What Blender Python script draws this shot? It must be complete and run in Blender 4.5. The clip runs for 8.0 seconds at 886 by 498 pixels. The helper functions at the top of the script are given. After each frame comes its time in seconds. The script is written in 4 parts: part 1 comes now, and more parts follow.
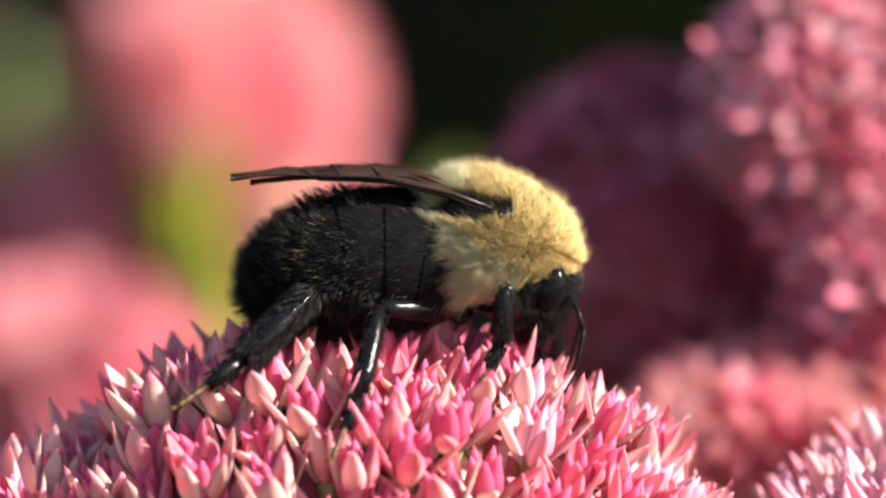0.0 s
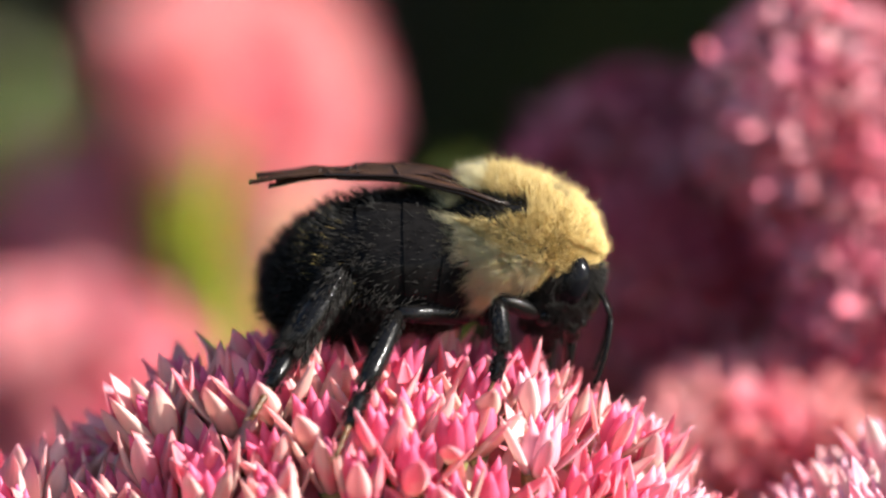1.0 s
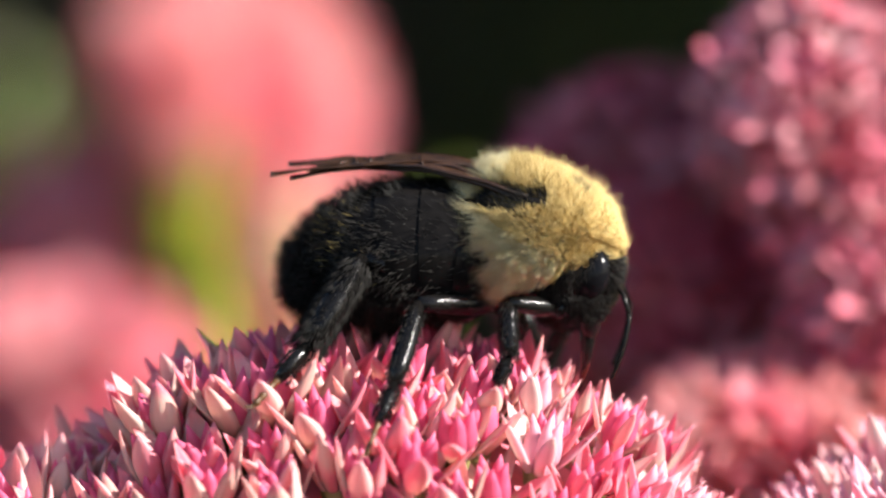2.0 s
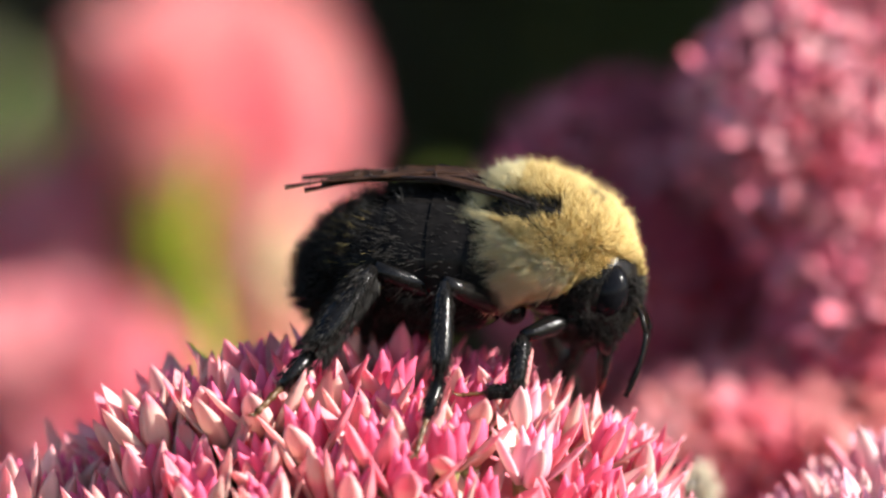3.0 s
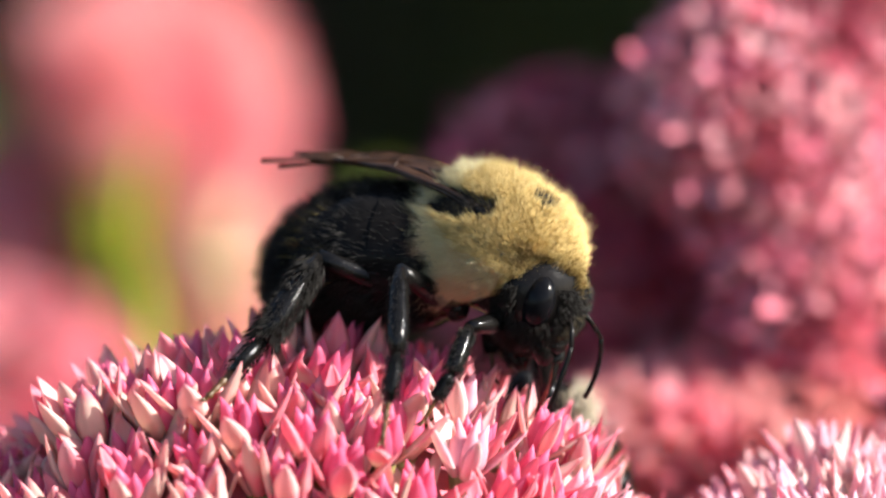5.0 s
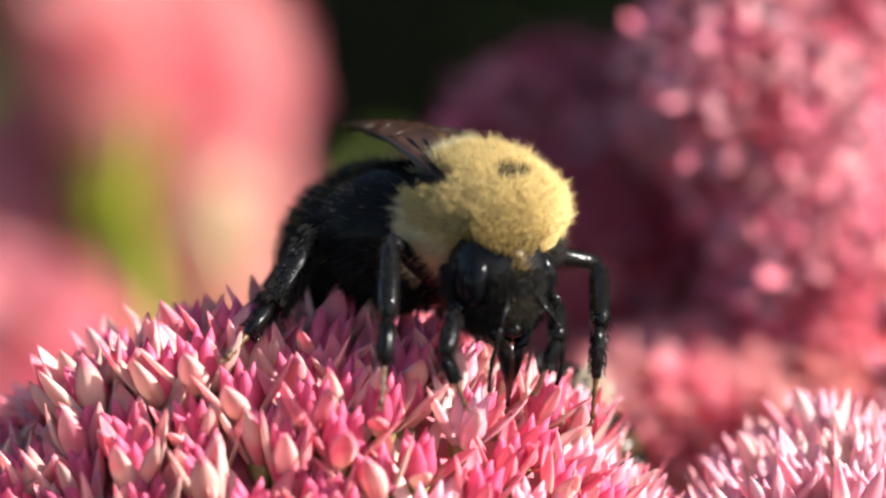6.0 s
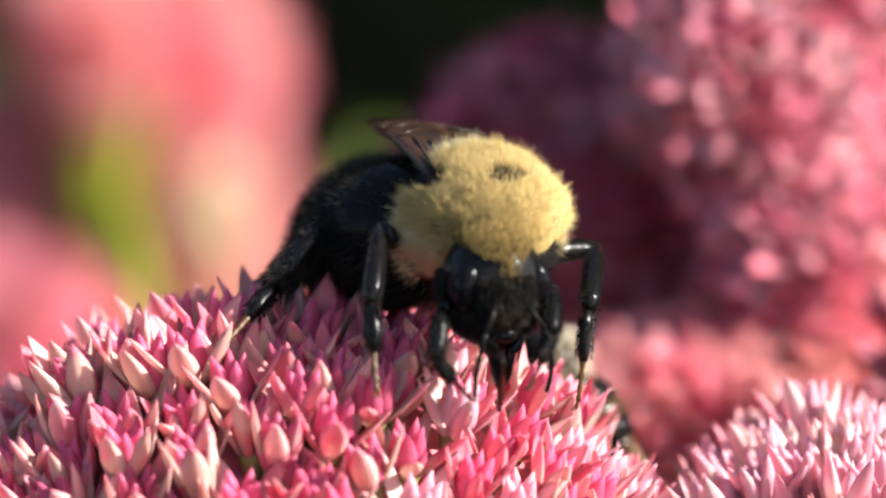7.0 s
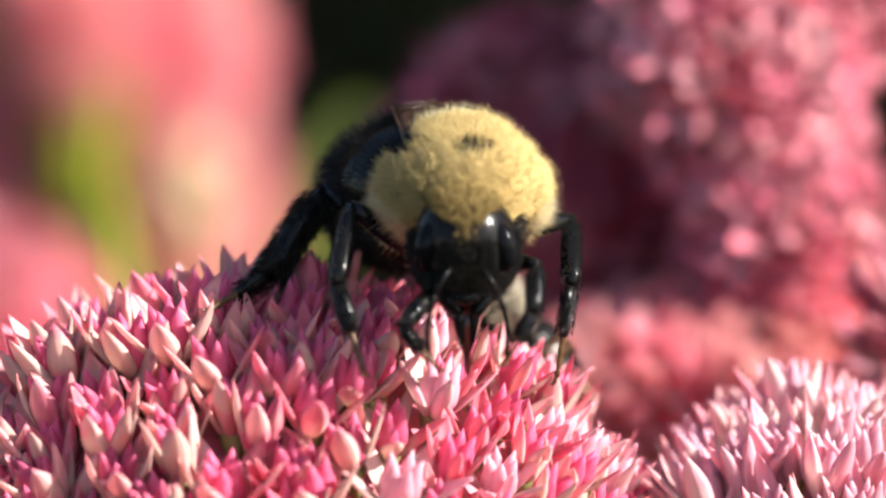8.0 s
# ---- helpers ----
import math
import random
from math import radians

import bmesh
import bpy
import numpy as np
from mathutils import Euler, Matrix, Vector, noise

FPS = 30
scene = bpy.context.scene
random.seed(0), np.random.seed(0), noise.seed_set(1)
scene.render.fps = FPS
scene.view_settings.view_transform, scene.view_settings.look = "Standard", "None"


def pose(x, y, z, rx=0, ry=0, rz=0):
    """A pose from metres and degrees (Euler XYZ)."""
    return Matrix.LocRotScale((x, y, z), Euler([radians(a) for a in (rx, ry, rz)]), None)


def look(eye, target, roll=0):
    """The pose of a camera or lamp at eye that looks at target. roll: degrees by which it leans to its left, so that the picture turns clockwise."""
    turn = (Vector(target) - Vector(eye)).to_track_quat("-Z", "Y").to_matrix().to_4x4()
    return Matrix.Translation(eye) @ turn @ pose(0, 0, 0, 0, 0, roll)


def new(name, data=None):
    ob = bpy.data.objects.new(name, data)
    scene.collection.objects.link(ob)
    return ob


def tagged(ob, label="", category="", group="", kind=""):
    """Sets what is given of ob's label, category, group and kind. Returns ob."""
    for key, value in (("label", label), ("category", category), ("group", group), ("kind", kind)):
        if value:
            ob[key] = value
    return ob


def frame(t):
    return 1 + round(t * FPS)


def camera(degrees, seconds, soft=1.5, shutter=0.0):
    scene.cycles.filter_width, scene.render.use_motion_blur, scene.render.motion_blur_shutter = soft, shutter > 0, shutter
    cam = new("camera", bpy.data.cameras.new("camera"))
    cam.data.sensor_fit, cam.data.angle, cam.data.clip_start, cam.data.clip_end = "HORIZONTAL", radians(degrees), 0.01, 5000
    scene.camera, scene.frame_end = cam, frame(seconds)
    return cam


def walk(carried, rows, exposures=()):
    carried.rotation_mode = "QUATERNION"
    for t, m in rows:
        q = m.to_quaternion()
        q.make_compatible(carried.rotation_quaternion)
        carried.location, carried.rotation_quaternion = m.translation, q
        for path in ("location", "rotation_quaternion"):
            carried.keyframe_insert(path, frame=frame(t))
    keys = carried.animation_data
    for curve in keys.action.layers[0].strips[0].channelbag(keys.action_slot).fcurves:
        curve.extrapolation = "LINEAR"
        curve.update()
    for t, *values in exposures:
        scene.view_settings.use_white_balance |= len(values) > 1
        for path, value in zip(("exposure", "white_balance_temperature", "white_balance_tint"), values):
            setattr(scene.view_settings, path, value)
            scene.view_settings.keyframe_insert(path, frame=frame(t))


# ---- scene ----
# A bumblebee works over a pink stonecrop flower head; lengths below are in millimetres where MM multiplies them.
MM = 0.001
HEAD_Z = 460.0  # height of the flower tops over the ground, mm

# ---- camera ----
cam = camera(3.327, 8.0, soft=2.3)
cam.data.dof.use_dof = True
cam.data.dof.focus_distance = 0.5936
cam.data.dof.aperture_fstop = 27.0
EYE = Vector((0.00000, -0.59261, 0.55386))
UP_TILT = Vector((0.0, math.sin(radians(9)), math.cos(radians(9))))
MIDDLE = Vector((0.0, 0.0, HEAD_Z * MM))
# seconds, how far right and up of the middle the camera aims, mm
LOOK_PATH = [
    (0, -0.000, 0.000),
    (0.5, -0.169, 0.204),
    (1, -0.240, 0.376),
    (1.5, -0.273, 0.376),
    (3, 0.442, 0.682),
    (3.5, 1.156, 1.122),
    (4, 3.029, 1.022),
    (4.5, 2.791, 0.851),
    (6, 2.791, -0.716),
    (6.5, 2.822, -1.189),
    (7, 3.131, -1.189),
    (7.5, 3.607, -2.007),
    (8, 3.980, -2.076),
]
walk(cam, [(t, look(EYE, MIDDLE + Vector((x * MM, 0, 0)) + UP_TILT * (z * MM))) for t, x, z in LOOK_PATH])

# ---- world and sun ----
SUN = Vector((0.76, -0.235, 0.55)).normalized()
world = bpy.data.worlds.new("sky")
scene.world = world
world.use_nodes = True
sky = world.node_tree.nodes.new("ShaderNodeTexSky")
sky.sky_type = "NISHITA"
sky.sun_disc = False
sky.sun_elevation = math.asin(SUN.z)
sky.sun_rotation = math.atan2(SUN.x, SUN.y)
back = world.node_tree.nodes["Background"]
back.inputs[1].default_value = 0.09
world.node_tree.links.new(sky.outputs[0], back.inputs[0])
lamp = bpy.data.lights.new("sun", "SUN")
lamp.energy, lamp.angle, lamp.color = 4.9, radians(0.55), (1.0, 0.955, 0.89)
sun = new("sun", lamp)
sun.matrix_world = look(SUN * 3.0, (0, 0, 0))
scene.view_settings.exposure = 1.26


# ---- materials ----
class Mat:
    """A node material with short ways to add nodes."""

    def __init__(self, name, colour, rough=0.6, spec=0.4):
        self.m = bpy.data.materials.new(name)
        self.m.use_nodes = True
        self.n, self.l = self.m.node_tree.nodes, self.m.node_tree.links
        self.b = self.n["Principled BSDF"]
        self.b.inputs["Base Color"].default_value = (*colour, 1)
        self.b.inputs["Roughness"].default_value = rough
        self.b.inputs["Specular IOR Level"].default_value = spec

    def add(self, kind, **inputs):
        node = self.n.new(kind)
        for key, value in inputs.items():
            socket = node.inputs[key.replace("_", " ")]
            if isinstance(value, bpy.types.NodeSocket):
                self.l.new(value, socket)
            else:
                socket.default_value = value
        return node

    def coords(self):
        return self.add("ShaderNodeTexCoord").outputs["Object"]

    def noise(self, scale, detail=3.0, rough=0.5):
        return self.add("ShaderNodeTexNoise", Vector=self.coords(), Scale=scale, Detail=detail, Roughness=rough).outputs["Fac"]

    def ramp(self, fac, *stops):
        node = self.add("ShaderNodeValToRGB", Fac=fac)
        e = node.color_ramp.elements
        while len(e) < len(stops):
            e.new(0.5)
        for el, (p, c) in zip(e, stops):
            el.position, el.color = p, (*c, 1)
        return node.outputs["Color"]

    def mix(self, fac, a, b, blend="MIX"):
        node = self.n.new("ShaderNodeMix")
        node.data_type, node.blend_type = "RGBA", blend
        for socket, value in ((node.inputs[0], fac), (node.inputs[6], a), (node.inputs[7], b)):
            if isinstance(value, bpy.types.NodeSocket):
                self.l.new(value, socket)
            else:
                socket.default_value = (*value, 1) if isinstance(value, tuple) else value
        return node.outputs[2]

    def hsv(self, colour, hue=0.5, sat=1.0, val=1.0):
        return self.add("ShaderNodeHueSaturation", Color=colour, Hue=hue, Saturation=sat, Value=val).outputs["Color"]

    def math(self, op, a, b=0.0):
        node = self.n.new("ShaderNodeMath")
        node.operation = op
        for socket, value in zip(node.inputs, (a, b)):
            if isinstance(value, bpy.types.NodeSocket):
                self.l.new(value, socket)
            else:
                socket.default_value = value
        return node.outputs[0]

    def base(self, socket):
        self.l.new(socket, self.b.inputs["Base Color"])
        return self

    def bump(self, height, strength, distance):
        node = self.add("ShaderNodeBump", Height=height, Strength=strength, Distance=distance)
        self.l.new(node.outputs[0], self.b.inputs["Normal"])
        return self

    def translucent(self, colour, amount):
        t = self.add("ShaderNodeBsdfTranslucent", Color=colour)
        mixer = self.n.new("ShaderNodeMixShader")
        mixer.inputs[0].default_value = amount
        self.l.new(self.b.outputs[0], mixer.inputs[1])
        self.l.new(t.outputs[0], mixer.inputs[2])
        self.l.new(mixer.outputs[0], self.n["Material Output"].inputs[0])
        return self


def petal_material(name, base, middle, tip, outer, spread=0.2, clear=0.28, hot=None):
    """Petal: along its length from base to tip, paler on the outer side; each piece a little different."""
    m = Mat(name, middle, 0.38, 0.32)
    uv = m.add("ShaderNodeSeparateXYZ", Vector=m.add("ShaderNodeTexCoord").outputs["UV"])
    along, side = uv.outputs[1], uv.outputs[0]
    half = tuple(0.68 * o + 0.32 * i for o, i in zip(outer, middle))
    inner = m.ramp(along, (0.0, base), (0.45, half), (0.82, middle), (1.0, tip))
    back_side = m.ramp(along, (0.0, outer), (0.6, tuple(0.8 * o + 0.2 * i for o, i in zip(outer, middle))), (0.86, half), (1.0, tip))
    c = m.mix(side, inner, back_side)
    r = m.add("ShaderNodeObjectInfo").outputs["Random"]
    isl = m.add("ShaderNodeNewGeometry").outputs["Random Per Island"]
    both = m.math("FRACT", m.math("ADD", r, isl))
    c = m.mix(m.math("MULTIPLY", m.math("POWER", both, 5.0), 0.8), c, middle)
    c = m.hsv(c, m.math("ADD", m.math("MULTIPLY", r, 0.02), 0.492), m.math("ADD", m.math("MULTIPLY", isl, 0.35), 0.8), m.math("ADD", m.math("MULTIPLY", both, spread), 1.0 - spread * 0.6))
    place = m.add("ShaderNodeNewGeometry").outputs["Position"]
    blush = m.add("ShaderNodeTexNoise", Vector=place, Scale=260.0, Detail=2.0).outputs["Fac"]
    c = m.mix(m.math("MULTIPLY", m.ramp(blush, (0.50, (0, 0, 0)), (0.58, (1, 1, 1))), 0.8), c, hot or (middle[0], middle[1] * 0.8, middle[2]))
    streak = m.add("ShaderNodeMapping", Vector=m.coords())
    streak.inputs["Scale"].default_value = (5000, 5000, 500)
    veins = m.add("ShaderNodeTexNoise", Vector=streak.outputs[0], Scale=1.0, Detail=2.0).outputs["Fac"]
    c = m.mix(m.math("MULTIPLY", veins, 0.34), c, tuple(min(1, v * 1.25) for v in outer))
    m.base(c).bump(veins, 0.25, 0.00006)
    return m.translucent(c, clear).m


PINK = petal_material("pink_petal", (0.88, 0.64, 0.40), (0.92, 0.40, 0.44), (0.88, 0.20, 0.29), (0.93, 0.71, 0.60), 0.3, 0.44, (0.91, 0.14, 0.29))
WHITE_PINK = petal_material("white_pink_petal", (0.88, 0.68, 0.58), (0.92, 0.44, 0.49), (0.88, 0.29, 0.36), (0.95, 0.80, 0.73), 0.14, 0.42)
PINK_FAR = petal_material("soft_pink_petal", (0.86, 0.50, 0.46), (0.93, 0.42, 0.44), (0.89, 0.32, 0.36), (0.96, 0.66, 0.63), 0.12, 0.72)
ROSE = petal_material("rose_petal", (0.60, 0.20, 0.22), (0.78, 0.12, 0.21), (0.58, 0.055, 0.12), (0.93, 0.54, 0.58), 0.85, 0.3)
CORAL = petal_material("coral_petal", (0.82, 0.40, 0.42), (0.86, 0.20, 0.28), (0.75, 0.13, 0.20), (0.90, 0.50, 0.49), 0.2, 0.45)
# Rose petal darkened: shade put into the colour of the shaded heads.
SHADED_PURPLE = petal_material("shaded_mauve_petal", (0.48, 0.18, 0.19), (0.47, 0.075, 0.13), (0.39, 0.045, 0.09), (0.54, 0.19, 0.23), 0.2)


def plain(name, colour, rough, spec=0.4, vary=0.25, scale=800.0, relief=0.0):
    m = Mat(name, colour, rough, spec)
    n = m.noise(scale)
    dark, light = tuple(c * (1 - vary) for c in colour), tuple(min(1, c * (1 + vary)) for c in colour)
    c = m.ramp(n, (0.3, dark), (0.7, light))
    r = m.add("ShaderNodeObjectInfo").outputs["Random"]
    m.base(m.hsv(c, 0.5, 1.0, m.math("ADD", m.math("MULTIPLY", r, 0.3), 0.85)))
    if relief:
        m.bump(m.noise(scale * 3), 0.5, relief)
    return m


CREAM_PETAL = petal_material("cream_petal", (0.6, 0.55, 0.25), (0.75, 0.55, 0.32), (0.75, 0.45, 0.35), (0.8, 0.66, 0.42))
CORE_PINK = plain("pink_flower_core", (0.68, 0.18, 0.23), 0.6).m
CORE_PALE = plain("pale_flower_core", (0.90, 0.46, 0.46), 0.6).translucent((0.9, 0.5, 0.5, 1), 0.4).m
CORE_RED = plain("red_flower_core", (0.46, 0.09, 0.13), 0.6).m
CARPEL = plain("carpel_flesh", (0.90, 0.17, 0.32), 0.45).translucent((0.92, 0.22, 0.37, 1), 0.4).m
PALE_CARPEL = plain("pale_carpel_flesh", (0.90, 0.45, 0.54), 0.45).translucent((0.92, 0.5, 0.56, 1), 0.35).m
STALK = plain("stalk_flesh", (0.30, 0.28, 0.10), 0.5, vary=0.3, scale=400).translucent((0.3, 0.28, 0.08, 1), 0.15).m
STEM_GREEN = plain("stem_skin", (0.26, 0.31, 0.015), 0.45, vary=0.2, scale=120).m
LEAF = plain("stonecrop_leaf_skin", (0.26, 0.34, 0.05), 0.4, vary=0.25, scale=90, relief=0.0003).translucent((0.3, 0.4, 0.05, 1), 0.25).m
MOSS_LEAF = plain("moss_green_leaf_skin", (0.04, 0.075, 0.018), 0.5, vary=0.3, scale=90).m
PALE_LEAF = plain("pale_leaf_skin", (0.60, 0.60, 0.32), 0.5, vary=0.2, scale=90).m
SHRUB_LEAF = plain("shrub_leaf_skin", (0.035, 0.06, 0.018), 0.5, vary=0.4, scale=40, relief=0.0004).m
SHELL = plain("black_shell", (0.009, 0.0078, 0.0072), 0.22, 0.14, vary=0.3, scale=2500, relief=0.00002).m
LEG_SHELL = plain("leg_shell", (0.006, 0.0054, 0.005), 0.17, 0.22, vary=0.3, scale=3500, relief=0.00003).m
ABDOMEN_SHELL = plain("dull_black_shell", (0.008, 0.0072, 0.0068), 0.13, 0.045, vary=0.3, scale=2500, relief=0.00001).m
EYE_SHELL = plain("eye_shell", (0.005, 0.005, 0.006), 0.16, 0.10, vary=0.2, scale=9000, relief=0.000004).m
BROWN_SHELL = plain("amber_shell", (0.085, 0.04, 0.013), 0.35, 0.3, vary=0.4, scale=1500).m
DARK_AMBER = plain("dark_amber_shell", (0.05, 0.024, 0.010), 0.28, 0.4, vary=0.4, scale=1500).m
TONGUE = plain("tongue_shell", (0.06, 0.008, 0.006), 0.25, 0.5).m
SKIN = plain("tawny_skin", (0.30, 0.21, 0.08), 0.8, 0.2, scale=1500).m


def hair_material(name, a, b, rough=0.55, clear=0.2):
    m = Mat(name, a, rough, 0.15 if max(a) > 0.05 else 0.18)
    isl = m.add("ShaderNodeNewGeometry").outputs["Random Per Island"]
    c = m.ramp(isl, (0.0, a), (1.0, b))
    m.base(c)
    return m.translucent(c, clear).m


YELLOW_FUR = hair_material("yellow_hair", (0.58, 0.42, 0.15), (0.79, 0.63, 0.315), clear=0.36)
CREAM_FUR = hair_material("cream_hair", (0.80, 0.69, 0.41), (0.94, 0.88, 0.64), clear=0.55)
BLACK_FUR = hair_material("black_hair", (0.008, 0.0072, 0.0065), (0.024, 0.021, 0.018), 0.45, 0.0)
TAWNY_FUR = hair_material("tawny_hair", (0.14, 0.10, 0.03), (0.50, 0.38, 0.15), clear=0.2)
DUSKY_FUR = hair_material("dusky_hair", (0.012, 0.010, 0.007), (0.10, 0.075, 0.035), clear=0.05)
CROWN_FUR = hair_material("brownish_yellow_hair", (0.16, 0.10, 0.03), (0.58, 0.42, 0.16), clear=0.3)
GREY_FUR = hair_material("pale_hair", (0.6, 0.52, 0.36), (0.86, 0.8, 0.66), clear=0.3)

wing_m = Mat("wing_membrane", (0.05, 0.025, 0.014), 0.38, 0.22)
wing_m.base(wing_m.ramp(wing_m.noise(900), (0.3, (0.016, 0.008, 0.005)), (0.7, (0.062, 0.029, 0.015))))
wing_m.b.inputs["Alpha"].default_value = 0.93
wing_m.bump(wing_m.noise(2600), 0.4, 0.00004)
WING = wing_m.m
VEIN = plain("wing_vein_shell", (0.03, 0.014, 0.008), 0.35).m
clear_wing = Mat("clear_wing_membrane", (0.35, 0.24, 0.14), 0.2, 0.7)
clear_wing.b.inputs["Alpha"].default_value = 0.25
clear_wing.bump(clear_wing.noise(2600), 0.5, 0.00004)
CLEAR_WING = clear_wing.m

soil = Mat("soil", (0.05, 0.035, 0.022), 0.95, 0.1)
soil.base(soil.ramp(soil.noise(30, 6), (0.3, (0.02, 0.014, 0.009)), (0.7, (0.07, 0.05, 0.032))))
soil.bump(soil.noise(60, 6), 0.8, 0.02)
SOIL = soil.m
wall_m = Mat("weathered_boards", (0.16, 0.11, 0.07), 0.85, 0.2)
wall_m.base(wall_m.ramp(wall_m.noise(6, 6), (0.3, (0.10, 0.07, 0.045)), (0.7, (0.22, 0.16, 0.10))))
WALL = wall_m.m


# ---- mesh helpers (mm in, metres out) ----
def mesh_of(name, verts, faces, material, smooth=True, uvs=None):
    me = bpy.data.meshes.new(name)
    me.from_pydata((np.asarray(verts, dtype=float) * MM).tolist(), [], faces)
    if uvs is not None:
        layer = me.uv_layers.new(name="UVMap")
        idx = np.empty(len(me.loops), dtype=np.int32)
        me.loops.foreach_get("vertex_index", idx)
        layer.data.foreach_set("uv", np.asarray(uvs, dtype=np.float32)[idx].ravel())
    me.materials.append(material)
    me.polygons.foreach_set("use_smooth", [smooth] * len(me.polygons))
    me.update()
    return me


def part(name, me, parent=None, m=None, label=""):
    ob = new(name, me)
    ob.parent = parent
    if m is not None:
        ob.matrix_basis = m
    return tagged(ob, label=label)


def at_mm(x, y, z, rx=0, ry=0, rz=0):
    return pose(x * MM, y * MM, z * MM, rx, ry, rz)


def joined(pieces):
    """Joins (verts, faces) pairs into one."""
    vs, fs, k = [], [], 0
    for v, f in pieces:
        vs.append(np.asarray(v, dtype=float))
        fs += [tuple(i + k for i in face) for face in f]
        k += len(v)
    return np.concatenate(vs), fs


def tube(points, radii, sides=10, flat=1.0, caps=True):
    """A closed tube along points; flat squeezes its second axis."""
    pts = [Vector(p) for p in points]
    verts, faces = [], []
    side = None
    for i, p in enumerate(pts):
        d = (pts[min(i + 1, len(pts) - 1)] - pts[max(i - 1, 0)]).normalized()
        if side is None:
            side = d.orthogonal().normalized()
        side = (side - d * side.dot(d)).normalized()
        other = d.cross(side)
        for k in range(sides):
            a = 2 * math.pi * k / sides
            verts.append(p + radii[i] * (side * math.cos(a) + other * math.sin(a) * flat))
    n = len(pts)
    for i in range(n - 1):
        for k in range(sides):
            a, b = i * sides + k, i * sides + (k + 1) % sides
            faces.append((a, b, b + sides, a + sides))
    if not caps:
        return verts, faces
    verts += [pts[0], pts[-1]]
    e = len(verts)
    for k in range(sides):
        faces.append((e - 2, (k + 1) % sides, k))
        faces.append((e - 1, (n - 1) * sides + k, (n - 1) * sides + (k + 1) % sides))
    return verts, faces


def blob(centre, semi, rings=14, sides=24, shape=None):
    """An ellipsoid; shape(unit vector) may return a factor on its radius."""
    verts, faces = [], []
    c, s = Vector(centre), semi
    for i in range(rings + 1):
        th = math.pi * i / rings
        for k in range(sides):
            ph = 2 * math.pi * k / sides
            u = Vector((math.sin(th) * math.cos(ph), math.sin(th) * math.sin(ph), math.cos(th)))
            f = shape(u) if shape else 1.0
            verts.append((c.x + u.x * s[0] * f, c.y + u.y * s[1] * f, c.z + u.z * s[2] * f))
    for i in range(rings):
        for k in range(sides):
            a, b = i * sides + k, i * sides + (k + 1) % sides
            faces.append((a, a + sides, b + sides, b))
    return verts, faces


def turned(piece, m):
    v, f = piece
    return [m @ Vector(p) for p in v], f


RNG = np.random.default_rng(7)


def strands(roots, ways, lengths, radius, droop=(0, 0, 0)):
    """Tapered three-sided hairs with one bend: roots and unit ways as arrays."""
    n = len(roots)
    ways = ways / np.linalg.norm(ways, axis=1)[:, None]
    ref = np.where(np.abs(ways[:, :1]) < 0.9, [[1.0, 0, 0]], [[0, 1.0, 0]])
    s = np.cross(ways, ref)
    s /= np.linalg.norm(s, axis=1)[:, None]
    o = np.cross(ways, s)
    bent = ways + np.asarray(droop) + RNG.normal(0, 0.16, (n, 3))
    bent /= np.linalg.norm(bent, axis=1)[:, None]
    mid = roots + ways * (lengths * 0.5)[:, None]
    tip = mid + bent * (lengths * 0.5)[:, None]
    verts = np.empty((n, 7, 3))
    for k in range(3):
        a = 2 * math.pi * k / 3
        off = (s * math.cos(a) + o * math.sin(a)) * radius
        verts[:, k] = roots + off
        verts[:, 3 + k] = mid + off * 0.8
    verts[:, 6] = tip
    base = np.arange(n)[:, None] * 7
    quads = np.concatenate([base + np.array([k, (k + 1) % 3, 3 + (k + 1) % 3, 3 + k]) for k in range(3)]).tolist()
    tris = np.concatenate([base + np.array([3 + k, 3 + (k + 1) % 3, 6]) for k in range(3)]).tolist()
    return verts.reshape(-1, 3), quads + tris


def on_ellipsoid(n, centre, semi):
    u = RNG.normal(size=(n, 3))
    u /= np.linalg.norm(u, axis=1)[:, None]
    s = np.asarray(semi)
    nor = u / s
    nor /= np.linalg.norm(nor, axis=1)[:, None]
    return np.asarray(centre) + u * s, nor, u


# ---- the ground and the plain surroundings ----
def ground():
    xs = [-4e5, -5e4, -4000, -2000, -1000, -500, 0, 500, 1000, 2000, 4000, 5e4, 4e5]
    verts = [(x, y, 12 * noise.noise((x * 0.004, y * 0.004, 0)) if abs(x) < 3000 and abs(y) < 3000 else 0) for y in xs for x in xs]
    n = len(xs)
    faces = [(j * n + i, j * n + i + 1, (j + 1) * n + i + 1, (j + 1) * n + i) for j in range(n - 1) for i in range(n - 1)]
    ob = new("ground", mesh_of("ground", verts, faces, SOIL))
    tagged(ob, "dark bare garden soil under the plants", "soil", kind="structure")


def wall_east():
    """An unseen board fence beyond the flowers, added to shade the bed behind them."""
    verts = [(x, y, z) for x in (520, 560) for y in (270, 2600) for z in (-20, 2100)]
    faces = [(0, 1, 3, 2), (4, 6, 7, 5), (0, 4, 5, 1), (2, 3, 7, 6), (0, 2, 6, 4), (1, 5, 7, 3)]
    ob = new("wall_east", mesh_of("wall_east", verts, faces, WALL, False))
    tagged(ob, "plain weathered board fence, unseen, added to shade the back of the bed", "fence", kind="structure")


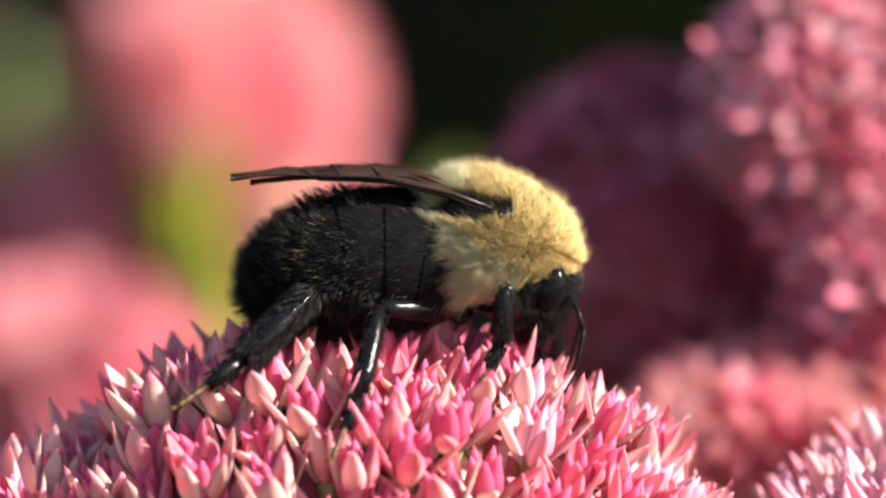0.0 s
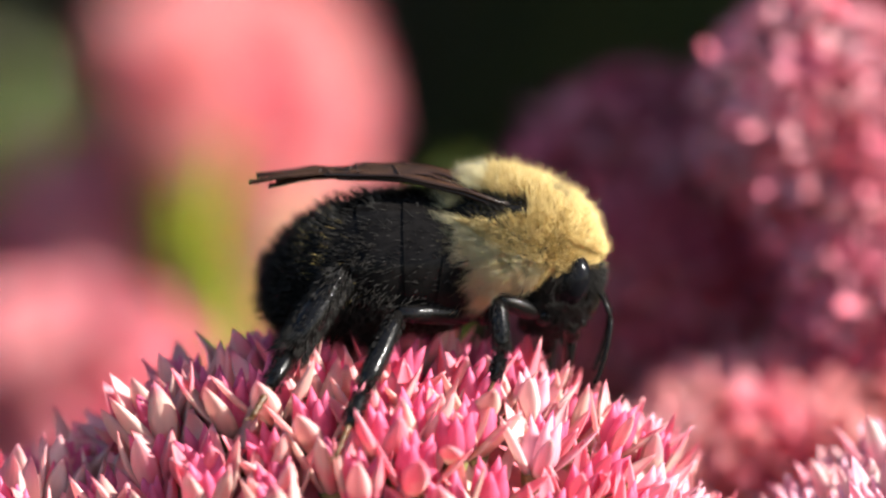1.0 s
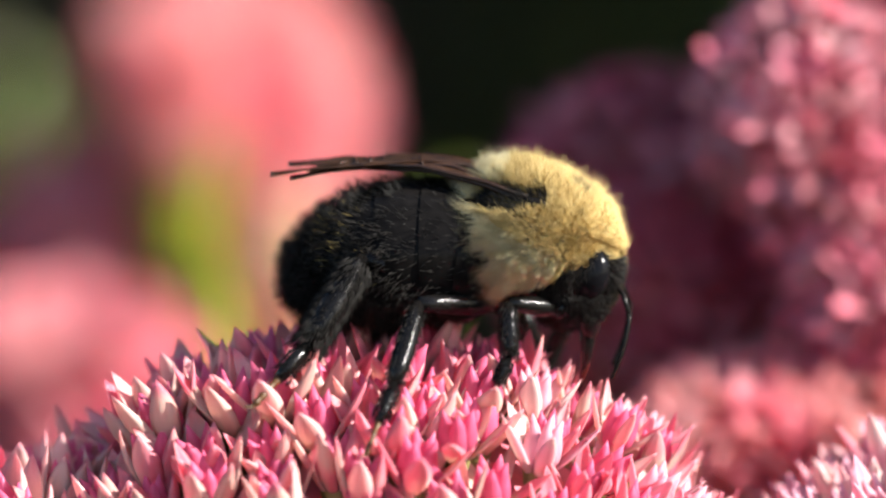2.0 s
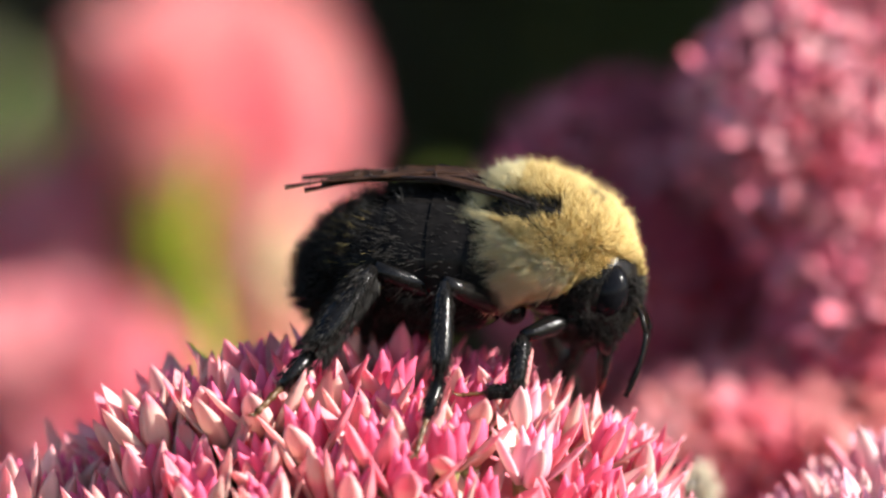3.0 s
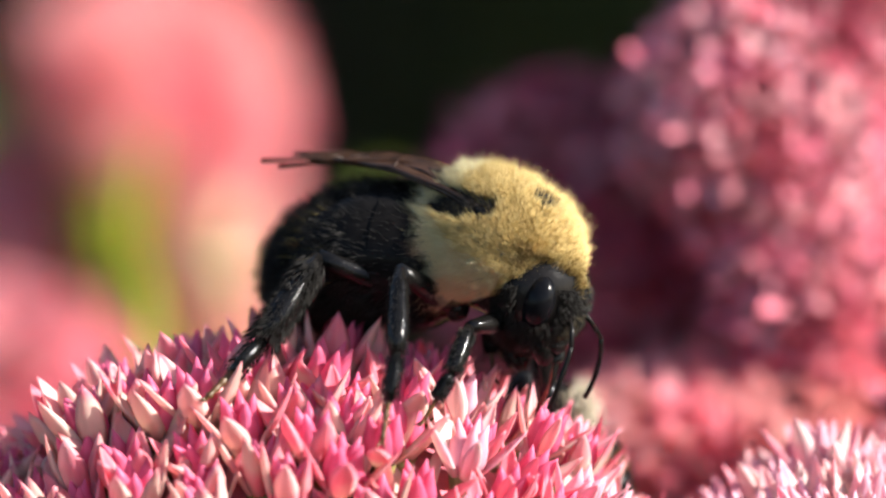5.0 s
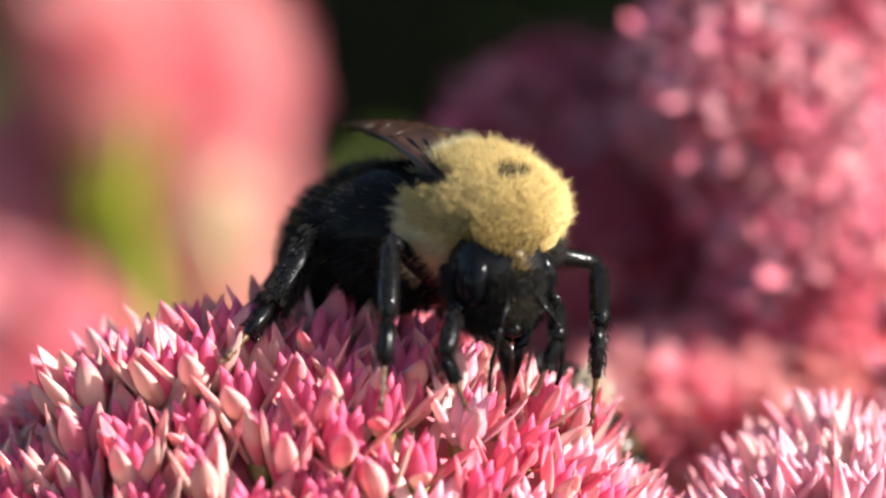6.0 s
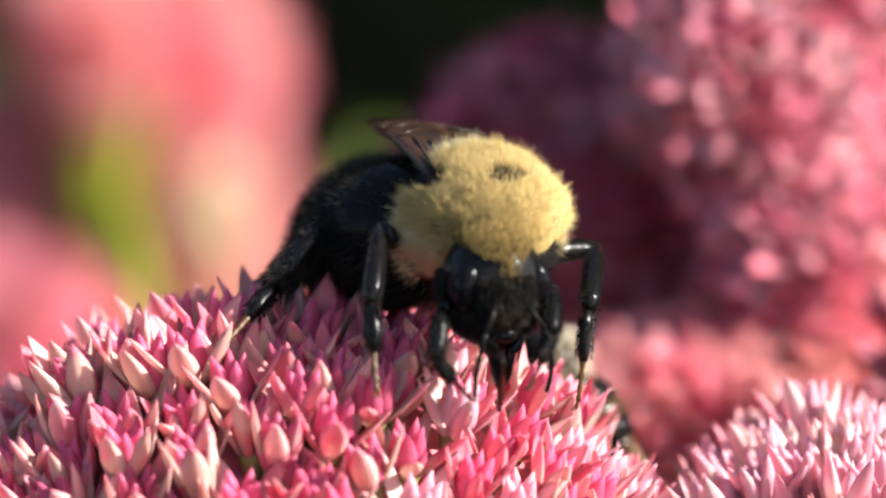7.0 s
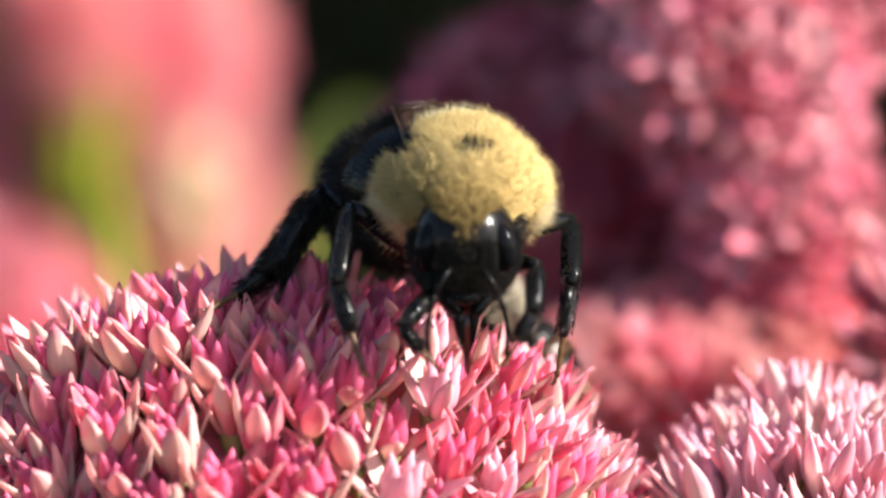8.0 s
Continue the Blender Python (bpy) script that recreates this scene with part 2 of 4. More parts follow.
def wall_north():
    """An unseen fence that closes the bed at the back, added to keep sky light off the shrub."""
    verts = [(x, y, z) for x in (-2600, 516) for y in (2560, 2600) for z in (-20, 2100)]
    faces = [(0, 1, 3, 2), (4, 6, 7, 5), (0, 4, 5, 1), (2, 3, 7, 6), (0, 2, 6, 4), (1, 5, 7, 3)]
    ob = new("wall_north", mesh_of("wall_north", verts, faces, WALL, False))
    tagged(ob, "plain weathered board fence, unseen, added behind the bed to block sky light", "fence", kind="structure")


def leaf_shape(length, width, cup=0.12, curl=0.15, stations=7, thick=0.4):
    """A fleshy oval leaf along +z, its face towards +y."""
    verts, faces = [], []
    for i in range(stations):
        s = i / (stations - 1)
        w = width * 0.5 * (math.sin(math.pi * (0.06 + 0.9 * s) ** 0.85)) + 0.02 * width
        z, y = length * s, -curl * length * s * s
        verts += [(-w, y + cup * w, z), (0, y - 0.25 * thick, z), (w, y + cup * w, z), (0, y - thick, z)]
    for i in range(stations - 1):
        for k in range(4):
            a, b = i * 4 + k, i * 4 + (k + 1) % 4
            faces.append((a, b, b + 4, a + 4))
    faces += [(3, 2, 1, 0), tuple((stations - 1) * 4 + k for k in range(4))]
    return verts, faces


def shrub():
    """Dense shaded leaves on twigs, far behind the flowers."""
    rng = random.Random(3)
    thing = new("leafy_shrub", None)
    thing.location = (0, 0.85, 0)
    tagged(thing, "dense dark green leafy shrub in deep shade", "shrub")
    leaves = []
    lv, lf = leaf_shape(55, 30, 0.3, 0.3, 5, 0.6)
    for i in range(90):
        x, y = rng.uniform(-320, 320), rng.uniform(-230, 400)
        # Tops rise out of view, added height that blocks sky light from the leaves below.
        top = rng.uniform(600, 900) + 40 * noise.noise((x * 0.01, y * 0.01, 0))
        lean = Vector((rng.uniform(-60, 60), rng.uniform(-60, 60), top))
        foot = Vector((x, y, -10))
        part("twig", mesh_of("twig", *tube([foot, foot + lean * 0.5 + Vector((8, 0, 0)), foot + lean], [3.2, 2.4, 1.0], 5), STALK), thing)
        for k in range(44):
            p = foot + lean * (0.1 + 0.9 * k / 43)
            m = Matrix.Translation(p) @ Matrix.Rotation(rng.uniform(0, 6.28), 4, "Z") @ Matrix.Rotation(rng.uniform(0.6, 1.8), 4, "X") @ Matrix.Scale(rng.uniform(0.6, 1.2), 4)
            leaves.append(turned((lv, lf), m))
    v, f = joined(leaves)
    tagged(part("leaves", mesh_of("leaves", v, f, SHRUB_LEAF), thing), kind="stuff")


# ---- stonecrop flower heads ----
def petal_piece(length, width, flare, stations=9, bulge=0.075):
    """A broad, pointed, cupped petal along +z, outer side towards +x; returns verts, faces, uvs (u: outer side, v: along)."""
    verts, uvs, faces = [], [], []
    for i in range(stations):
        s = i / stations
        w = width * 0.48 * (0.6 + 0.4 * math.sin(0.5 * math.pi * min(1.0, s / 0.45))) * (1 - max(0.0, (s - 0.5) / 0.5) ** 1.7)
        z = length * s
        x = length * (bulge * math.sin(math.pi * s) ** 0.8 + flare * s ** 2.2)
        verts += [(x - 0.34 * w, -w, z), (x + 0.02 * w, -0.55 * w, z), (x + 0.10 * w, 0, z), (x + 0.02 * w, 0.55 * w, z), (x - 0.34 * w, w, z), (x + 0.13 * w, 0.62 * w, z), (x + 0.27 * w, 0.0, z), (x + 0.13 * w, -0.62 * w, z)]
        uvs += [(0.45, s), (0, s), (0, s), (0, s), (0.45, s), (0.9, s), (1, s), (0.9, s)]
    verts.append((length * flare, 0, length))
    uvs.append((0.5, 1))
    for i in range(stations - 1):
        for k in range(8):
            a, b = i * 8 + k, i * 8 + (k + 1) % 8
            faces.append((a, a + 8, b + 8, b))
    e = (stations - 1) * 8
    for k in range(8):
        faces.append((e + k, len(verts) - 1, e + (k + 1) % 8))
    faces.append((0, 1, 2, 3, 4, 5, 6, 7))
    return verts, faces, uvs


def floret_bits(rng, stations=7, spread=(10, 30), length=(2.4, 3.2), width=(0.8, 1.1), ring=0.32):
    """Poses and shapes of the five petals of one floret."""
    out = []
    turn = rng.uniform(0, 72)
    openness = rng.random()
    lo, hi = spread
    for k in range(5):
        tilt = lo + (hi - lo) * min(1, max(0, openness + rng.uniform(-0.25, 0.25)))
        m = Matrix.Rotation(radians(turn + 72 * k + rng.uniform(-9, 9)), 4, "Z") @ Matrix.Translation((ring, 0, 0)) @ Matrix.Rotation(radians(tilt), 4, "Y")
        out.append((m, rng.uniform(*length), rng.uniform(*width), rng.uniform(-0.05, 0.12)))
    return out


def floret_mesh(rng, material, stations, **kw):
    """A whole floret as one mesh."""
    vs, fs, us, k = [], [], [], 0
    for m, length, width, curve in floret_bits(rng, stations, **kw):
        v, f, u = petal_piece(length, width, curve, stations)
        vs += [m @ Vector(p) for p in v]
        fs += [tuple(i + k for i in face) for face in f]
        us += u
        k += len(v)
    return mesh_of("floret", vs, fs, material, True, us)


def heart_mesh(rng, flesh):
    """The cup, short stalk and five carpels in the middle of a floret."""
    pieces = []
    for k in range(5):
        a = 2 * math.pi * k / 5 + rng.uniform(-0.2, 0.2)
        c, s = math.cos(a), math.sin(a)
        pieces.append(tube([(0.2 * c, 0.2 * s, 0.1), (0.4 * c, 0.4 * s, 0.7), (0.42 * c, 0.42 * s, 1.3), (0.5 * c, 0.5 * s, 1.85), (0.66 * c, 0.66 * s, 2.4)], [0.26, 0.44, 0.42, 0.24, 0.02], 7))
    v, f = joined(pieces)
    return mesh_of("carpels", v, f, flesh)


def cup_mesh():
    v, f = joined([tube([(0, 0, -3.2), (0, 0, -0.9), (0, 0, -0.45), (0, 0, 0.1), (0, 0, 0.35)], [0.22, 0.26, 0.5, 0.62, 0.35], 7)])
    return mesh_of("cup", v, f, STALK)


def dome_points(rng, centre, semi, spacing, low=-0.15, lumps=0.05):
    """Evenly scattered places on a dome with their outward ways."""
    a = (semi[0] + semi[1] + semi[2]) / 3
    n = int(4 * math.pi * a * a / (spacing * spacing * 0.9))
    out = []
    for i in range(n):
        z = 1 - 2 * (i + 0.5) / n
        if z < low:
            break
        r, ph = math.sqrt(max(0, 1 - z * z)), i * 2.399963
        u = Vector((r * math.cos(ph), r * math.sin(ph), z))
        u = (u + Vector((rng.gauss(0, 1), rng.gauss(0, 1), rng.gauss(0, 1))) * 0.11 * spacing / a).normalized()
        lump = 1 + lumps * noise.noise(u * 3.1 + Vector(centre) * 0.05)
        p = Vector((u.x * semi[0], u.y * semi[1], u.z * semi[2])) * lump + Vector(centre)
        w = Vector((u.x / semi[0], u.y / semi[1], u.z / semi[2])).normalized()
        out.append((p, w, u))
    return out


def facing(p, way, spin=0.0):
    return Matrix.Translation(Vector(p) * MM) @ way.to_track_quat("Z", "Y").to_matrix().to_4x4() @ Matrix.Rotation(spin, 4, "Z")


def stem_and_leaves(thing, rng, top, foot, path, width):
    """A fleshy stem from the ground to the head, with a few leaves low down; path: places that it passes, from the top."""
    mid = (top + foot) * 0.5 + Vector((rng.uniform(-12, 12), rng.uniform(0, 14), 0))
    pts = [foot, foot.lerp(mid, 0.5), mid] + (list(reversed(path)) if path else [mid.lerp(top, 0.5)]) + [top]
    rad = [width * (1.5 - 0.5 * i / (len(pts) - 1)) for i in range(len(pts))]
    part("stem", mesh_of("stem", *tube(pts, rad, 10), STEM_GREEN), thing)
    lv = mesh_of("stem_leaf", *leaf_shape(52, 26, 0.25, 0.25, 8, 1.2), LEAF)
    for k in range(7):
        s = 0.12 + 0.075 * k
        p = foot.lerp(top, s) + (mid - (top + foot) * 0.5) * (4 * s * (1 - s))
        way = Vector((math.cos(k * 2.2), math.sin(k * 2.2), 0.5)).normalized()
        part("leaf", lv, thing, facing(p, way))


def flower_head(label, domes, spacing, material, seed, fine=None, foot=None, petals=None, group="stonecrop heads", low=-0.15, lumps=0.05, stem=None, width=2.6, core=None, paler=None, lean=None):
    """A domed cluster of star florets. domes: (centre, semi-axes), mm from the ground's origin. fine: a test for the places whose petals are built singly."""
    rng = random.Random(seed)
    thing = new("stonecrop_flower_head", None)
    c0 = Vector(domes[0][0])
    base = Vector(foot) if foot else Vector((c0.x * 1.0, c0.y + 10, -8))
    thing.location = base * MM
    tagged(thing, label, "flower head", group)
    petals = petals or dict(spread=(3, 32), length=(2.4, 3.4), width=(0.6, 1.22), ring=0.42)
    variants = [floret_mesh(rng, material, 5, **petals) for _ in range(6)]
    singles = [mesh_of("petal", v, f, material, True, u) for v, f, u in (petal_piece(rng.uniform(*petals["length"]), rng.uniform(*petals["width"]), rng.uniform(0.02, 0.26)) for _ in range(14))]
    singles.sort(key=lambda me: max(v.co.y for v in me.vertices))
    pale_ones = []
    for me in singles if paler else ():
        pale_ones.append(me.copy())
        pale_ones[-1].materials[0] = paler
    hearts = [heart_mesh(rng, CARPEL) for _ in range(3)]
    pale_hearts = [heart_mesh(rng, PALE_CARPEL) for _ in range(3)]
    cup = cup_mesh()
    branches, cores = [], []
    for j, (centre, semi) in enumerate(domes):
        c = Vector(centre) - base
        cores.append(blob(c - Vector((0, 0, 0.6)), [s - 0.5 for s in semi], 12, 20, lambda u: 1 + 0.08 * noise.noise(u * 4)))
        branches.append(tube([(Vector(domes[0][0]) - base) * 0.94, c * 0.97 + (Vector(domes[0][0]) - base) * 0.03 - Vector((0, 0, semi[2] * 0.6)), c], [1.6, 1.4, 1.4], 7))
        for p, w, u in dome_points(rng, centre, semi, spacing, low, lumps):
            if any(sum(((p[i] - oc[i]) / (os[i] - 0.8)) ** 2 for i in range(3)) < 1 for q, (oc, os) in enumerate(domes) if q != j):
                continue
            way = (w * (0.5 if fine else 0.72) + Vector((0, 0, (0.66 if fine else 0.42) if u.z > -0.2 else 0.1)) + Vector((rng.gauss(0, 0.13), rng.gauss(0, 0.13), rng.gauss(0, 0.08)))).normalized()
            if lean:
                way = (w * 0.3 + Vector(lean) + Vector((rng.gauss(0, 0.15), rng.gauss(0, 0.15), rng.gauss(0, 0.15)))).normalized()
            m = facing(p - base, way, rng.uniform(0, 6.28))
            m = m @ Matrix.Translation((0, 0, rng.uniform(-0.6, 0.6) * MM))
            if fine:
                m = m @ Matrix.Scale(1.06 - 0.2 * min(1, max(0, (p.x + 1) / 8)) + rng.uniform(-0.06, 0.06), 4)
            if fine and fine(p):
                pale = bool(paler) and (j == 2 or rng.random() < 0.55 * min(1, max(0, (p.x - 1) / 7)))
                if j == 2:
                    m = m @ Matrix.Diagonal((1.08, 1.08, 1.3, 1))
                fl = part("floret", rng.choice(pale_hearts if pale else hearts), thing, m)
                part("cup", cup, fl)
                for pm, _, _, _ in floret_bits(rng, **petals):
                    lm = Matrix.Translation(pm.translation * MM) @ pm.to_3x3().to_4x4()
                    part("petal", (pale_ones if pale else singles)[int(min(13, max(0, rng.gauss(8.5 if j == 2 else 6.6 - 0.45 * p.x, 2.8))))], fl, lm)
            else:
                part("floret", rng.choice(variants), thing, m)
    v, f = joined(cores)
    part("flower_core", mesh_of("flower_core", v, f, core or STALK), thing)
    for piece in branches[1:]:
        part("branch", mesh_of("branch", *piece, STEM_GREEN), thing)
    stem_and_leaves(thing, rng, Vector(domes[0][0]) - base, Vector((0, 0, 0)), [Vector(spot(*q)) - base for q in stem or ()], width)
    return thing


# ---- bees ----
def capsule(length, radii, sides=12, flat=1.0, bow=0.0):
    n = len(radii)
    pts = [(bow * math.sin(math.pi * i / (n - 1)), 0, length * i / (n - 1)) for i in range(n)]
    return tube(pts, radii, sides, flat)


def leg_hairs(length, radius, n, size):
    z = RNG.uniform(0.08, 1.0, n) * length
    a = RNG.uniform(0, 2 * math.pi, n)
    out = np.stack([np.cos(a), np.sin(a), np.full(n, 1.7)], 1)
    roots = np.stack([np.cos(a) * radius * 0.8, np.sin(a) * radius * 0.8, z], 1)
    return strands(roots, out, RNG.uniform(0.5, 1.2, n) * size, 0.016)


LEGS = {  # hip in the bee's space, then the lengths and widths of femur, tibia and tarsus, mm
    "right_hind": ((-2.9, -1.3, -2.8), (4.8, 4.3, 3.6), (0.52, 0.66, 0.46)),
    "left_hind": ((-2.9, 1.3, -2.8), (4.8, 4.3, 3.6), (0.52, 0.66, 0.46)),
    "right_mid": ((-1.7, -1.2, -2.9), (4.0, 3.8, 3.6), (0.5, 0.46, 0.36)),
    "left_mid": ((-1.2, 2.4, -1.9), (3.0, 3.8, 3.6), (0.5, 0.46, 0.36)),
    "right_front": ((0.6, -1.4, -3.1), (2.4, 2.2, 2.1), (0.42, 0.38, 0.28)),
    "left_front": ((0.6, 1.4, -3.1), (2.4, 2.2, 2.1), (0.42, 0.38, 0.28)),
}


def wing_rise(s):
    """How far a wing at rest bows over the back, s: from its root to its tip."""
    return 1.36 * math.sin(0.5 * math.pi * min(1.0, s / 0.5)) - 1.9 * max(0.0, s - 0.5) ** 2


def wing_mesh(length, width, side, material, bow=1.0):
    """A wing along -x from its root; its trailing half towards side."""
    n, rows, verts, faces = 16, 6, [], []
    for i in range(n + 1):
        s = i / n
        lead = -0.12 * width * math.sin(math.pi * s) + 0.3 * width * s ** 4
        trail = lead + 0.9 * width * math.sin(math.pi * (0.06 + 0.94 * s) ** 1.15) ** 0.65 * (1 - 0.3 * s) * (1 + (0.16 * math.sin(33 * s) if s > 0.62 else 0)) + 0.04
        for k in range(rows):
            q = k / (rows - 1)
            y = lead + (trail - lead) * q
            z = 0.10 * math.sin(q * 9 + s * 3) * q * s + bow * wing_rise(s) + 0.07 * math.sin(11 * s + 4 * q) * s
            verts.append((-length * s, side * y, z))
    for i in range(n):
        for k in range(rows - 1):
            a = i * rows + k
            faces.append((a, a + 1, a + rows + 1, a + rows))
    top = len(verts)
    verts += [(x, y, z - 0.03) for x, y, z in verts]
    faces += [tuple(top + i for i in reversed(f)) for f in list(faces)]
    rim = [i * rows for i in range(n + 1)] + [n * rows + k for k in range(1, rows)] + [i * rows + rows - 1 for i in range(n - 1, -1, -1)] + [k for k in range(rows - 2, 0, -1)]
    for a, b in zip(rim, rim[1:] + rim[:1]):
        faces.append((a, b, top + b, top + a))
    return mesh_of("wing", verts, faces, material)


def wing_veins(length, width, side, bow=1.0):
    """Veins that follow the wing's curve."""
    def p(s, q):
        return (-length * s, side * width * q, 0.05 + bow * wing_rise(s))

    pieces = [tube([p(0, 0), p(0.2, -0.06), p(0.45, -0.1), p(0.72, -0.07)], [0.11, 0.1, 0.08, 0.05], 6)]
    for q, reach in ((0.25, 0.7), (0.5, 0.62), (0.75, 0.5)):
        pieces.append(tube([p(0.03, 0.02), p(reach * 0.5, q * 0.62), p(reach, q * 0.8)], [0.06, 0.05, 0.03], 5))
    for x, a, c in ((0.45, 0.0, 0.4), (0.6, 0.0, 0.55), (0.7, -0.02, 0.35)):
        pieces.append(tube([p(x, a), p(x + 0.05, c)], [0.045, 0.04], 5))
    return [mesh_of("vein", v, f, VEIN) for v, f in pieces]


def wing_pose(sgn, hindmost, fold, lift=0.0):
    """A wing's pose on the bee; fold: degrees by which it is drawn over the back, lift: degrees by which its tip is raised."""
    if hindmost:
        return at_mm(-0.25, sgn * 2.1, 0.98, -sgn * 7, lift - 0.5, sgn * (fold + 1.5))
    return at_mm(0.0, sgn * 2.12, 1.1 if sgn < 0 else 1.02, -sgn * 7, lift, sgn * fold)


def bumblebee():
    bee = new("bumblebee", None)
    tagged(bee, "black bumblebee with a furry pale yellow thorax feeding on stonecrop", "bumblebee")
    semi = (3.12, 2.8, 2.2)

    def narrowed(points):
        """The thorax narrows towards the head and is cut away below it."""
        q = np.array(points, dtype=float)
        ahead = np.clip(q[:, 0] / semi[0], 0, 1)
        q[:, 1] *= 1 - 0.32 * ahead ** 1.3
        q[:, 2] = np.where(q[:, 2] < 0, q[:, 2] * (1 - 0.55 * ahead), q[:, 2])
        return q

    tv, tf = blob((0, 0, 0), semi, 20, 32)
    thorax = part("thorax", mesh_of("thorax", narrowed(tv), tf, SKIN), bee, at_mm(-0.1, 0, -0.42, 0, 31, 0))

    def under_wing(q):
        """The bare strip on each side from which the wing rises."""
        bx, bz = q[:, 0] * 0.857 + q[:, 2] * 0.515, q[:, 2] * 0.857 - q[:, 0] * 0.515
        return (np.abs(q[:, 1]) > 1.2) & (bx < np.where(q[:, 1] < 0, 0.3, -0.4)) & (np.abs(bz - 1.6) < 0.24 + 0.14 * np.clip(0.3 - bx, 0, 1.5))

    def keep(mask, *arrays):
        return [a[mask] for a in arrays]

    # yellow coat: the back and the sides, thinning below; a small bare patch on the back
    p, nor, u = on_ellipsoid(84000, (0, 0, 0), semi)
    p = narrowed(p)
    patch = (p[:, 0] - 0.3) ** 2 / 0.28 + p[:, 1] ** 2 / 0.7 < 1
    low = u[:, 2] - 0.12 * u[:, 0] > -0.9 + RNG.normal(0, 0.06, len(p))
    face = (np.abs(p[:, 1]) < 1.75) & ((u[:, 0] > 0.62) & (u[:, 2] < -0.05)) | (np.abs(p[:, 1]) < 1.75) & ((np.linalg.norm(p - np.array([2.75, 0, -0.6]), axis=1) < 2.6) & (u[:, 2] < 0.22))
    root = under_wing(p)
    face |= (u[:, 0] > 0.42) & (u[:, 2] < 0.02)
    p, nor, u = keep(low & ~((patch & (p[:, 2] > 0) & (RNG.random(len(p)) < 0.92)) | face | root), p, nor, u)
    sides = np.clip(-u[:, 2] + 0.25, 0, 1)
    ways = nor + np.array([-0.30, 0, 0.05]) + sides[:, None] * np.array([-0.5, 0, -0.38]) + RNG.normal(0, 0.13, p.shape)
    clump = np.array([noise.noise_vector(Vector(q) * 1.9) for q in p.tolist()]) + 0.6 * np.array([noise.noise_vector(Vector(q) * 3.6) for q in p.tolist()])
    ways = ways + (0.27 + 0.3 * sides)[:, None] * clump
    pale = ((u[:, 2] < -0.05) & (u[:, 0] < 0.35)) | (u[:, 0] < -0.72)
    rear = np.clip(-u[:, 0] - 0.35, 0, 0.6)
    lengths = (RNG.uniform(0.42, 0.86, len(p)) * np.where(RNG.random(len(p)) < 0.12, 1.35, 1.0) + 1.1 * sides + 0.45 * rear) * (1 + 0.2 * clump[:, 0])
    near_head_hair = np.linalg.norm(p - np.array([2.75, 0, -0.6]), axis=1)
    lengths = lengths * np.where(u[:, 2] < 0.45, np.clip((near_head_hair - 2.3) / 1.1, 0.35, 1.0), 1.0) * np.clip(1.5 - u[:, 0], 0.55, 1.0)
    for mask, mat, name, lab in ((~pale, YELLOW_FUR, "coat", "plush pale yellow hair"), (pale, CREAM_FUR, "flank_hair", "long cream hair")):
        tagged(part(name, mesh_of(name, *strands(p[mask] * 0.985, ways[mask], lengths[mask], 0.0125), mat), thorax, None, lab), kind="stuff")
    # dark hair under the thorax and scattered round the wing roots
    p, nor, u = on_ellipsoid(14000, (0, 0, 0), semi)
    p = narrowed(p)
    spot = (np.abs(p[:, 0] + 0.3) < 1.1) & (np.abs(p[:, 2] + 0.2) < 0.9) & (RNG.random(len(p)) < 0.5)
    bare = ((p[:, 0] - 0.3) ** 2 / 0.28 + p[:, 1] ** 2 / 0.7 < 1) & (p[:, 2] > 0)
    collar = (np.abs(p[:, 1]) < 1.75) & (np.linalg.norm(p - np.array([2.75, 0, -0.6]), axis=1) < 2.6) & (u[:, 2] < 0.22)
    p, nor, u = keep((u[:, 2] < -0.6) | spot | bare | collar | under_wing(p), p, nor, u)
    tagged(part("under_hair", mesh_of("under_hair", *strands(p * 0.98, nor + np.array([-0.4, 0, -0.2]) + RNG.normal(0, 0.2, p.shape), RNG.uniform(0.4, 0.8, len(p)), 0.02), BLACK_FUR), thorax, None, "short black hair"), kind="stuff")
    part("underside", mesh_of("underside", *blob((-0.1, 0, -1.3), (2.2, 2.0, 1.5), 12, 20), SHELL), thorax)
    for s in (-1, 1):
        part("wing_root", mesh_of("wing_root", *blob((0, 0, 0), (0.62, 0.3, 0.26), 10, 14), SHELL), bee, at_mm(-0.2, s * 2.16, 1.14, s * 40, 16, 0), "glossy black wing joint")

    # abdomen: overlapping rings along a downward curve
    a0, a1, a2 = Vector((0, 0, -0.6)), Vector((-4.5, 0, 0.95)), Vector((-8.0, 0, -2.3))
    prof = [(0, 2.3), (0.06, 2.75), (0.13, 3.0), (0.22, 3.14), (0.33, 3.2), (0.45, 3.18), (0.56, 3.06), (0.66, 2.86), (0.75, 2.56), (0.83, 2.16), (0.9, 1.66), (0.95, 1.15), (0.98, 0.68), (1.0, 0.2)]

    def curve(s):
        return a0 * (1 - s) ** 2 + a1 * 2 * s * (1 - s) + a2 * s * s

    def radius(s):
        return float(np.interp(s, [q[0] for q in prof], [q[1] for q in prof]))

    abdomen = None
    for k in range(6):
        s0, s1 = k / 6, min(1.0, (k + 1) / 6 + 0.014)
        steps = [s0 + (s1 - s0) * i / 6 for i in range(7)]
        verts, faces = [], []
        for i, s in enumerate(steps):
            d = (curve(min(1, s + 0.01)) - curve(max(0, s - 0.01))).normalized()
            over = Vector((d.z, 0, -d.x))
            r = radius(s) * (0.975 + 0.03 * math.sin(0.5 * math.pi * min(1, 1.5 * i / 6)))
            verts += [curve(s) + Vector((0, r * math.cos(q), 0)) + over * (r * 0.9 * math.sin(q)) for q in np.linspace(0, 2 * math.pi, 36, endpoint=False)]
